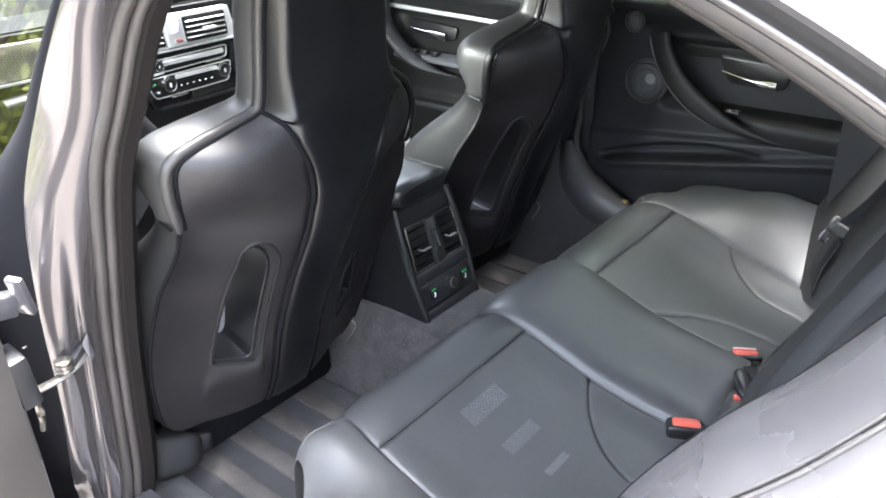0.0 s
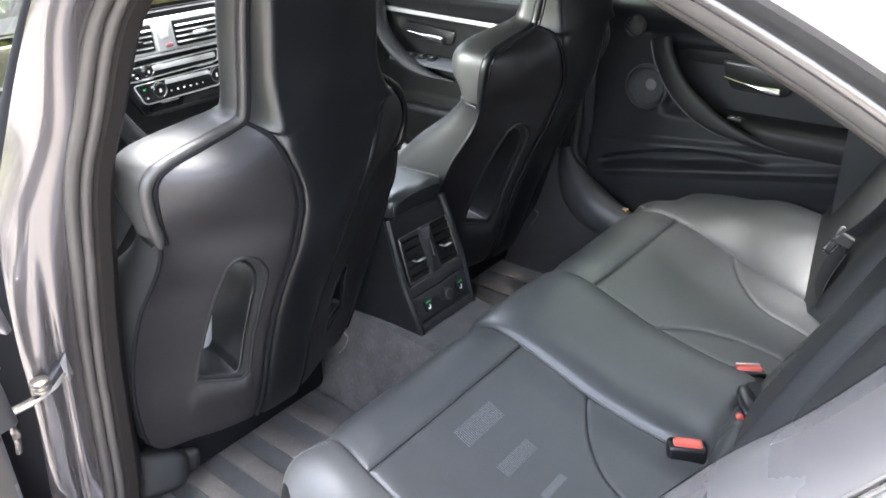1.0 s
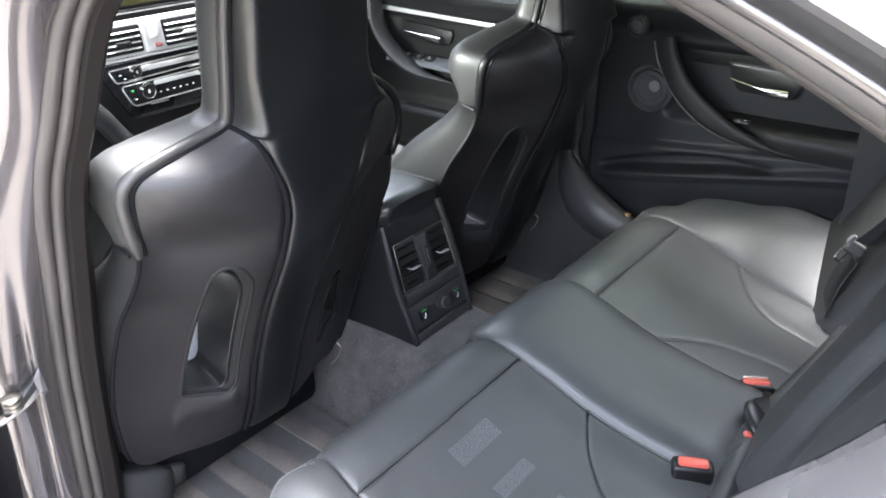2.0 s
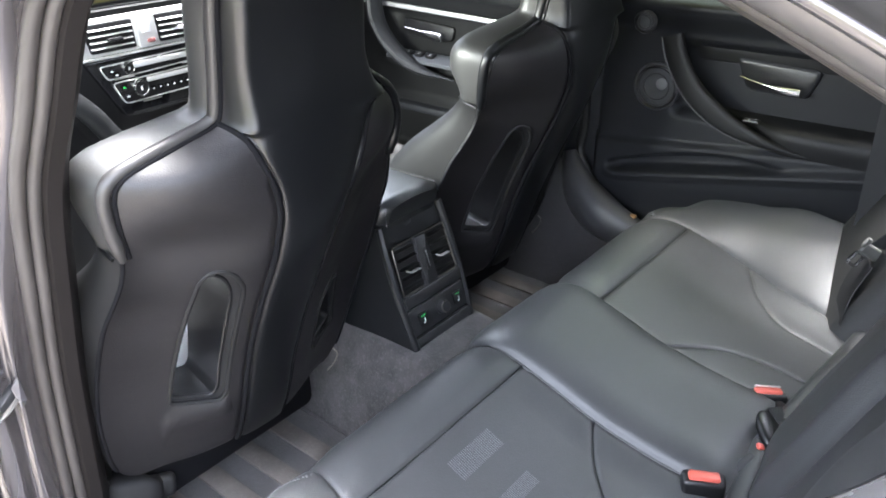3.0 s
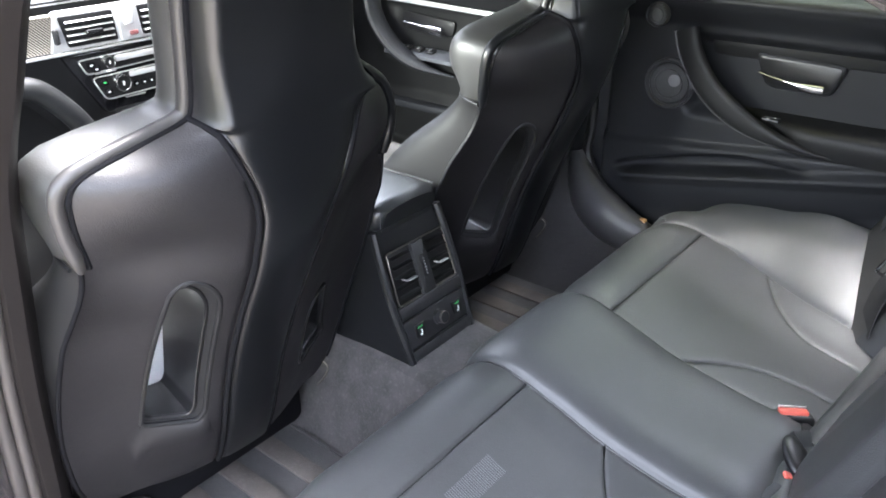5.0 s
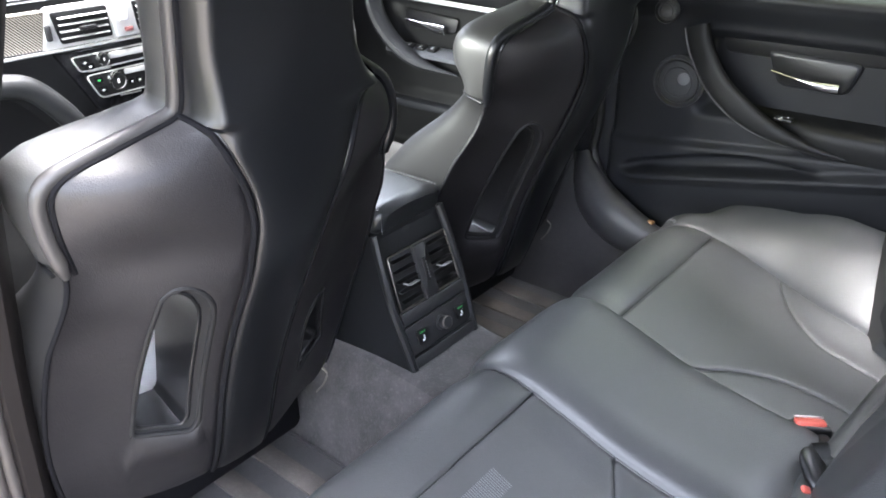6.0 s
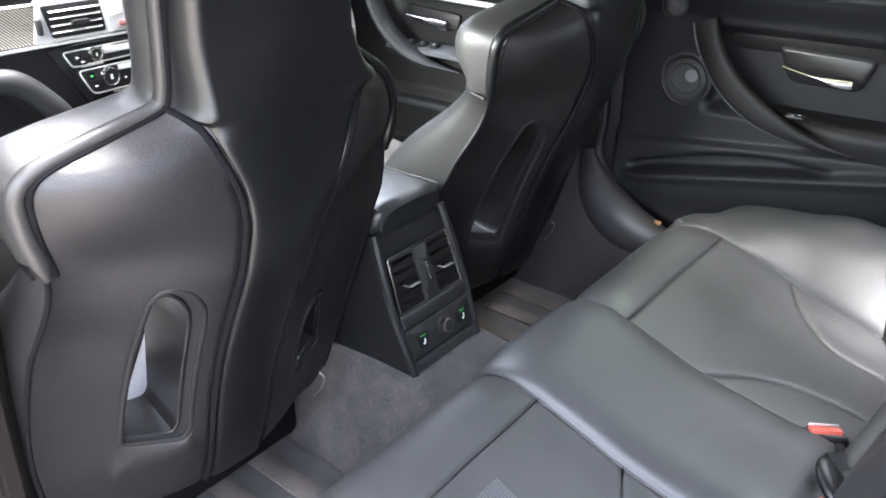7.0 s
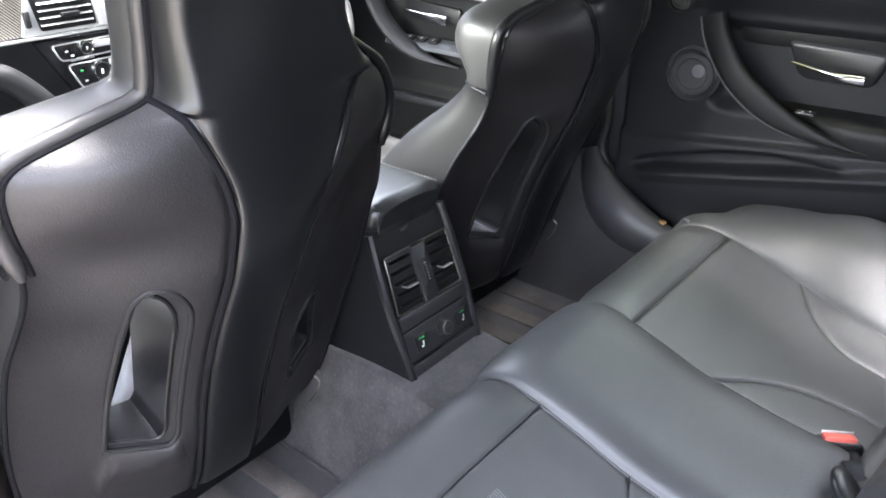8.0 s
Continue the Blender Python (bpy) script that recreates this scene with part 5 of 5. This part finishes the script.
swp = part("switch_panel", slab(rounded([(0.47, 0.650), (0.77, 0.664), (0.77, 0.715), (0.47, 0.715)], 0.012), 0.010, lambda a, b, c: (b + 0.005, a, 0.838 + c + (b - 0.69) * 0.2), 0.004), M_SWITCH, fdoor, "satin grey window switch panel")
for k in range(4):
    part("window_switch", box((0.690, 0.605 + 0.042 * k, 0.852), (0.026, 0.030, 0.010), 0.004, Euler((0, -0.2, 0)).to_matrix()), M_BLACK, swp)
    part("switch_mark", box((0.681, 0.600 + 0.042 * k, 0.8578), (0.010, 0.005, 0.001), 0, Euler((0, -0.2, 0)).to_matrix()), M_SILVER, swp)
part("pocket_ledge", box((0.69, 0.66, 0.690), (0.05, 0.70, 0.022), 0.008), M_DOOR, fdoor)
part("side_window", sheet(lambda u, v: (far_x(1.0) + 0.015 - 0.15 * v, 0.14 - 0.10 * v + (0.98 - 0.55 * v) * u, 1.00 + 0.35 * v), 8, 8), M_GLASS_TINT, fdoor, "green tinted side window")
part("window_frame", tube(spline([(0.745, 0.14, 1.0), (0.66, 0.09, 1.2), (0.59, 0.04, 1.345), (0.575, 0.35, 1.36), (0.62, 0.62, 1.27), (0.75, 1.10, 1.0)], 40), 0.016, 8), M_BLACK, fdoor)

# ---- near front door, closed ----
ndoor = thing("front_door", "closed front car door in dark grey metallic paint", "car door", (-0.80, 0.6, 0.5), "front doors")
skin("outer_skin", 0.145, 1.055, -1, ndoor)
part("trim_panel", sheet(lambda u, v: (-0.72 + 0.03 * math.sin(v * 4), 0.24 + 0.82 * u, 0.36 + 0.64 * v), 20, 30), M_PLASTIC, ndoor)
nw = part("side_window", sheet(lambda u, v: (-0.785 + 0.17 * v + 0.01 * math.sin(v * 3.1), 0.205 - 0.16 * v + (0.95 - 0.55 * v) * u, 0.985 + 0.36 * v), 10, 10), M_GLASS_DARK, ndoor)
nw.visible_shadow = False
part("window_frame", sheet(lambda u, v: (-0.800 + 0.17 * v + 0.012 * u, 0.135 - 0.16 * v + 0.085 * u, 0.975 + 0.37 * v), 4, 14), M_PIANO, ndoor, "gloss black window pillar")
part("window_seal", tube(spline([(-0.800, 0.128, 0.975), (-0.715, 0.045, 1.165), (-0.625, -0.03, 1.345)], 20), 0.008, 8), M_RUBBER, ndoor)
part("belt_moulding", tube([(-0.825 + 0.01 * k / 10, 0.16 + 0.9 * k / 10, belt_z(0.16 + 0.9 * k / 10) + 0.012) for k in range(11)], 0.010, 8, flat=0.7), M_BLACK, ndoor)

# ---- near rear door, swung open, with hinge and check strap ----
odoor = thing("rear_door", "open rear car door with dark trim beside the jamb", "car door", (-0.88, 0.09, 0.5))
OA = radians(75)
ow = Vector((-math.sin(OA), -math.cos(OA), 0))
oi = Vector((math.cos(OA), -math.sin(OA), 0))
def od(a, b, c):
    """Along the open door from its hinge, in from its outer skin, up."""
    return Vector((-0.885, 0.075, 0)) + ow * a + oi * b + Vector((0, 0, c))
part("outer_skin", sheet(lambda u, v: od(0.0 + 0.90 * u, -0.015 + 0.02 * math.sin(v * 2.8), 0.28 + 0.72 * v), 16, 16), M_PAINT, odoor)
part("trim_panel", sheet(lambda u, v: od(0.036 + 0.84 * u, 0.060 + 0.012 * math.sin(v * 5) * smooth01(0, 0.1, u), 0.33 + 0.58 * v), 30, 40), M_DOORCARD, odoor, "warm grey door trim")
part("front_edge", sheet(lambda u, v: od(0.0 + 0.036 * u, -0.012 + 0.072 * u, 0.29 + 0.62 * v), 6, 20), M_RUBBER, odoor)
part("upper_trim", sheet(lambda u, v: od(0.05 + 0.82 * u, 0.060 - 0.06 * v, 0.91 + 0.09 * v), 12, 8), M_DOORCARD, odoor)
for z in (0.894, 0.46):
    hinge = part("hinge", box((-0.884, 0.066, z), (0.062, 0.024, 0.034), 0.004, Euler((0.1, 0.25, 0.15)).to_matrix()), M_PAINT, odoor, "grey painted door hinge")
    part("hinge_plate", box((-0.849, 0.056, z + 0.006), (0.010, 0.022, 0.066), 0.002, Euler((0.12, -0.28, 0.5)).to_matrix()), M_PAINT, hinge)
strap = part("check_strap", tube(spline([(-0.778, 0.092, 0.752), (-0.800, 0.085, 0.742), (-0.835, 0.083, 0.736), (-0.877, 0.083, 0.737)], 16), 0.0085, 8, flat=0.55), M_STEEL, odoor, "zinc steel door check strap")
part("strap_bracket", box((-0.790, 0.092, 0.752), (0.050, 0.016, 0.018), 0.004, Euler((0, -0.5, 0.3)).to_matrix()), M_RUBBER, strap)
for k in range(3):
    part("strap_bolt", lathe([(0.013, 0), (0.013, 0.004), (0.010, 0.006), (0.002, 0.006)], lambda a, b, c, k=k: (-0.814 + a, 0.080 + b, 0.748 + 0.0065 * k + c), 18), M_STEEL, strap)
part("strap_guide", tube(spline([(-0.880, 0.08, 0.742), (-0.868, 0.078, 0.735), (-0.864, 0.078, 0.700), (-0.867, 0.08, 0.672)], 12), 0.007, 8, flat=0.6), M_STEEL, strap)
part("bracket_tag", slab(rounded([(-0.779, 0.772), (-0.768, 0.785), (-0.765, 0.745), (-0.775, 0.735)], 0.003), 0.003, lambda a, b, c: (a, 0.088 - c, b), 0.001), M_PAINT, strap)
part("latch_box", box((-0.884, 0.060, 0.785), (0.028, 0.05, 0.085), 0.004, Euler((0.1, -0.1, 0)).to_matrix()), M_TRIM, odoor)
part("striker_mark", box((-0.868, 0.045, 0.832), (0.006, 0.004, 0.003), 0.001), M_STEEL, odoor)

# ---- dashboard ----
dash = thing("dashboard", "black dashboard with silver framed air vents", "dashboard", (0, 1.0, 0.7))
DY = 0.86
dp = lambda a, b, c: (a, DY - c, b)
part("top_pad", sheet(lambda u, v: (-0.70 + 1.40 * u, DY + 0.02 + 0.46 * v, 1.075 - 0.05 * v + 0.03 * math.sin(v * 3.1)), 20, 12), M_PLASTIC, dash)
part("fascia", sheet(lambda u, v: (-0.70 + 1.40 * u, DY + 0.035 + 0.03 * math.sin(v * 3.1) + 0.05 * (1 - v), 0.62 + 0.46 * v), 24, 20), M_PLASTIC, dash)
part("trim_panel", slab(rounded([(-0.66, 0.985), (-0.240, 0.985), (-0.222, 1.062), (-0.66, 1.066)], 0.006), 0.016, dp, 0.006), M_CARBON, dash, "carbon weave trim panel")
part("silver_line", box((-0.25, DY - 0.018, 0.981), (0.84, 0.008, 0.006), 0.002), M_SILVER, dash, "thin silver strip")
surround = part("vent_surround", slab(rounded([(-0.245, 0.984), (0.128, 0.984), (0.112, 1.066), (-0.222, 1.066)], 0.010), 0.018, dp, 0.005), M_SILVER, dash, "satin silver vent surround")
for x0, x1 in ((-0.205, -0.092), (-0.030, 0.098)):
    v = part("air_vent", slab(rounded([(x0, 0.992), (x1, 0.992), (x1 - 0.004, 1.056), (x0 - 0.012, 1.056)], 0.006), 0.003, lambda a, b, c: (a, DY - 0.018 - c, b), 0.001), M_BLACK, surround, "slatted air vent")
    for k in range(4):
        part("slat", box(((x0 + x1) / 2 - 0.004, DY - 0.024, 1.0035 + 0.0135 * k), (x1 - x0 - 0.008, 0.007, 0.0014), 0.0005, Euler((0.3, 0, 0)).to_matrix()), M_SILVER, v)
    part("vent_tab", box(((x0 + x1) / 2, DY - 0.032, 1.020), (0.036, 0.012, 0.008), 0.002), M_SILVER if x0 > -0.1 else M_BLACK, v)
mid = part("vent_centre", slab(rounded([(-0.086, 0.988), (-0.034, 0.988), (-0.040, 1.060), (-0.090, 1.060)], 0.006), 0.008, lambda a, b, c: (a, DY - 0.018 - c, b), 0.003), M_SILVER, surround)
part("hazard_button", box((-0.066, DY - 0.029, 1.036), (0.022, 0.006, 0.030), 0.003), M_LAMP, mid)
part("lock_button", box((-0.058, DY - 0.029, 1.002), (0.020, 0.006, 0.010), 0.003), M_HAZARD, mid)
part("side_wheel", box((-0.228, DY - 0.022, 1.018), (0.012, 0.012, 0.032), 0.004), M_TRIM, surround)

stack = thing("centre_stack", "gloss black radio and climate control panels", "control panel", (0, 0.86, 0.84))
part("face", slab(rounded([(-0.225, 0.976), (0.155, 0.976), (0.120, 0.840), (-0.150, 0.835)], 0.012), 0.012, dp, 0.004), M_PIANO, stack, "piano black panel")
radio = part("radio_strip", slab(rounded([(-0.195, 0.962), (0.085, 0.966), (0.080, 0.936), (-0.180, 0.930)], 0.008), 0.008, lambda a, b, c: (a, DY - 0.012 - c, b), 0.002), M_BLACK, stack)
part("radio_frame", tube([(a, DY - 0.021, b) for a, b in rounded([(-0.195, 0.962), (0.085, 0.966), (0.080, 0.936), (-0.180, 0.930)], 0.008)], 0.0016, 6, True), M_SILVER, radio, "silver frame")
part("disc_slot", box((-0.02, DY - 0.022, 0.953), (0.185, 0.008, 0.014), 0.004), M_SILVER, radio, "satin silver disc slot bar")
climate = part("climate_panel", slab(rounded([(-0.172, 0.920), (0.092, 0.924), (0.078, 0.872), (-0.148, 0.868)], 0.012), 0.008, lambda a, b, c: (a, DY - 0.012 - c, b), 0.002), M_BLACK, stack)
part("climate_frame", tube([(a, DY - 0.021, b) for a, b in rounded([(-0.172, 0.920), (0.092, 0.924), (0.078, 0.872), (-0.148, 0.868)], 0.012)], 0.0016, 6, True), M_SILVER, climate, "silver frame")
part("climate_display", box((-0.02, DY - 0.022, 0.913), (0.130, 0.006, 0.012), 0.003), M_SILVER, climate)
def dial(x, z, r, parent):
    d = part("dial", lathe([(r, 0), (r, 0.012), (r * 0.9, 0.015), (r * 0.8, 0.013), (r * 0.1, 0.013)], lambda a, b, c: (x + a, DY - 0.020 - c, z + b), 28), M_BLACK, parent, "black rotary dial")
    part("dial_ring", lathe([(r * 1.05, 0.001), (r * 1.05, 0.006), (r * 0.95, 0.0152), (r * 0.88, 0.0156), (r * 0.84, 0.0140)], lambda a, b, c: (x + a, DY - 0.020 - c, z + b), 28, cap=False), M_CHROME, d, "chrome ring")
    part("dial_mark", box((x, DY - 0.0335, z), (r * 0.22, 0.001, r * 0.5), 0), M_LEGEND, d)
dial(-0.130, 0.950, 0.013, radio)
dial(-0.108, 0.899, 0.019, climate)
dial(0.062, 0.902, 0.019, climate)
for k in range(6):
    part("climate_button", box((-0.072 + 0.019 * k, DY - 0.021, 0.889), (0.013, 0.004, 0.011), 0.002), M_PIANO, climate)
    part("button_mark", box((-0.072 + 0.019 * k, DY - 0.0235, 0.889), (0.004, 0.0008, 0.003), 0), M_LEGEND, climate)
for x, z in ((-0.146, 0.906), (-0.140, 0.884), (-0.168, 0.948), (-0.158, 0.938)):
    part("small_button", box((x, DY - 0.021, z), (0.018, 0.004, 0.014), 0.003), M_PIANO, climate)
    part("button_mark", box((x, DY - 0.0235, z), (0.006, 0.0008, 0.003), 0), M_GREEN if z == 0.906 else M_LEGEND, climate)
for x0, x1, z in ((-0.16, -0.11, 0.926), (0.02, 0.07, 0.930), (-0.10, -0.05, 0.862), (0.03, 0.06, 0.876)):
    part("accent_strip", box(((x0 + x1) / 2, DY - 0.014, z), (x1 - x0, 0.004, 0.003), 0.001), M_SILVER, stack)
part("lower_ledge", box((-0.01, DY - 0.006, 0.838), (0.24, 0.02, 0.008), 0.003), M_TRIM, stack)
part("stowage_back", sheet(lambda u, v: (-0.14 + 0.28 * u, DY + 0.06 - 0.02 * v, 0.62 + 0.22 * v), 6, 6), M_BLACK, stack)
for s in (-1, 1):
    flank = spline([(s * 0.52, 0.815, 0.935), (s * 0.40, 0.812, 0.942), (s * 0.335, 0.808, 0.938), (s * 0.298, 0.805, 0.922), (s * 0.255, 0.80, 0.873), (s * 0.225, 0.80, 0.825), (s * 0.18, 0.78, 0.755), (s * 0.15, 0.70, 0.70)], 40)
    part("console_flank", tube(flank, 0.024, 14, flat=1.0), M_CONSOLE, stack, "grey plastic console flank")
    part("knee_panel", sheet(lambda u, v: flank[round(4 + 32 * u)] + Vector((s * (0.03 + 0.22 * v), 0.03 + 0.05 * v, -0.02 - 0.28 * v)), 32, 8), M_BLACK, stack)
screen = thing("display_screen", "wide display screen on top of the dashboard", "screen", (-0.02, 0.93, 1.08))
part("frame", box((-0.02, 0.93, 1.135), (0.30, 0.025, 0.115), 0.008), M_BLACK, screen)
part("screen_face", box((-0.02, 0.9165, 1.135), (0.275, 0.002, 0.095), 0), M_SCREEN, screen)
tunnel = thing("gear_console", "black console between the front seats", "console", (0, 0.65, 0.5))
part("body", sheet(lambda u, v: (0.125 * math.copysign(abs(math.cos(math.pi * u)) ** 0.4, math.cos(math.pi * u)), 0.40 + 0.46 * v, 0.38 + 0.26 * abs(math.sin(math.pi * u)) ** 0.5 + 0.07 * v), 24, 10), M_PLASTIC, tunnel)
part("gear_gaiter", lathe([(0.045, 0), (0.035, 0.04), (0.016, 0.09), (0.022, 0.12), (0.018, 0.15), (0.004, 0.155)], lambda a, b, c: (a, 0.60 + b, 0.66 + c), 24), M_BOLSTER, tunnel)

# ---- steering wheel ----
wheel = thing("steering_wheel", "black leather steering wheel with silver spokes", "steering wheel", (0.355, 0.79, 0.965))
WM = Matrix.Translation((0.355, 0.79, 0.965)) @ Euler((radians(62), 0, 0)).to_matrix().to_4x4()
part("rim", tube([WM @ Vector((0.185 * math.cos(a), 0.185 * math.sin(a), 0)) for a in [2 * math.pi * i / 48 for i in range(48)]], 0.016, 12, True), M_BOLSTER, wheel)
part("hub", lathe([(0.075, -0.02), (0.07, 0.02), (0.05, 0.032), (0.005, 0.036)], lambda a, b, c: WM @ Vector((a, b, c)), 32), M_PLASTIC, wheel)
for a in (0, math.pi, -math.pi / 2):
    part("spoke", tube([WM @ Vector((q * math.cos(a), q * math.sin(a), 0.006)) for q in (0.05, 0.12, 0.182)], 0.016, 8, flat=0.5), M_SILVER, wheel)
part("column", tube([WM @ Vector((0, 0, -0.02)), WM @ Vector((0, 0, -0.25))], 0.05, 16), M_PLASTIC, wheel)
cluster = thing("instrument_binnacle", "black instrument binnacle with silver ringed dials", "instruments", (0.355, 0.98, 1.05))
part("hood", sheet(lambda u, v: (0.355 + 0.19 * math.cos(math.pi * u), 0.90 + 0.14 * v, 1.03 + 0.11 * math.sin(math.pi * u)), 24, 6), M_PLASTIC, cluster)
part("dial_plate", box((0.355, 1.0, 1.06), (0.34, 0.01, 0.15), 0.01), M_BLACK, cluster)
for s in (-1, 1):
    part("gauge_ring", tube([(0.355 + s * 0.075 + 0.055 * math.cos(a), 0.992, 1.065 + 0.055 * math.sin(a)) for a in [2 * math.pi * i / 32 for i in range(32)]], 0.003, 6, True), M_SILVER, cluster)

# ---- greenery round the drive ----
def hedge(name, label, x0, x1, y0, y1, h, n, size, leaf=M_LEAF):
    hd = thing(name, label, "hedge", ((x0 + x1) / 2, (y0 + y1) / 2, 0))
    bm = bmesh.new()
    rng = random.Random(int(abs(x0 * 100) + abs(y1 * 10) + h))
    for _ in range(n):
        x, y = rng.uniform(x0, x1), rng.uniform(y0, y1)
        top = h * (0.78 + 0.3 * noise.noise(Vector((x * 0.6, y * 0.6, h))))
        c = Vector((x, y, top * rng.random() ** 0.6 + 0.05))
        m = Euler((rng.uniform(-1.2, 1.2), rng.uniform(-1.2, 1.2), rng.uniform(0, 6.3))).to_matrix()
        s = size * rng.uniform(0.6, 1.3)
        bm.faces.new([bm.verts.new(c + m @ Vector(q) * s) for q in ((-0.5, 0, 0), (0, -0.28, 0.06), (0.55, 0, 0), (0, 0.28, 0.06))])
    leaves = part("leaves", bm, leaf, hd)
    leaves["kind"] = "stuff"
    bm = bmesh.new()
    for k in range(24):
        x, y = rng.uniform(x0, x1), rng.uniform(y0, y1)
        tube([(x, y, 0), (x + rng.uniform(-.1, .1), y + rng.uniform(-.1, .1), h * 0.4), (x + rng.uniform(-.3, .3), y + rng.uniform(-.3, .3), h * 0.75)], 0.03, 6, bm=bm, taper=lambda t: 1 - 0.6 * t)
    part("stems", bm, M_BARK, hd)


hedge("hedge", "low sunlit green hedge beside the drive", -4.8, -3.8, -5, 5, 1.1, 5000, 0.14)
hedge("hedge", "tall sunlit yellow-green hedge ahead of the car", -5.2, -3.4, 5, 12, 4.4, 12000, 0.17)
# Unseen trees, made tall to block sky from the far side windows.
hedge("hedge", "unseen tall green trees that dim the far window", 5.5, 7.5, -10, 11, 7.0, 36000, 0.22, M_LEAF_DARK)
hedge("hedge", "green hedge beyond the bonnet", -6, 6, 9.5, 11.0, 1.8, 7000, 0.17)
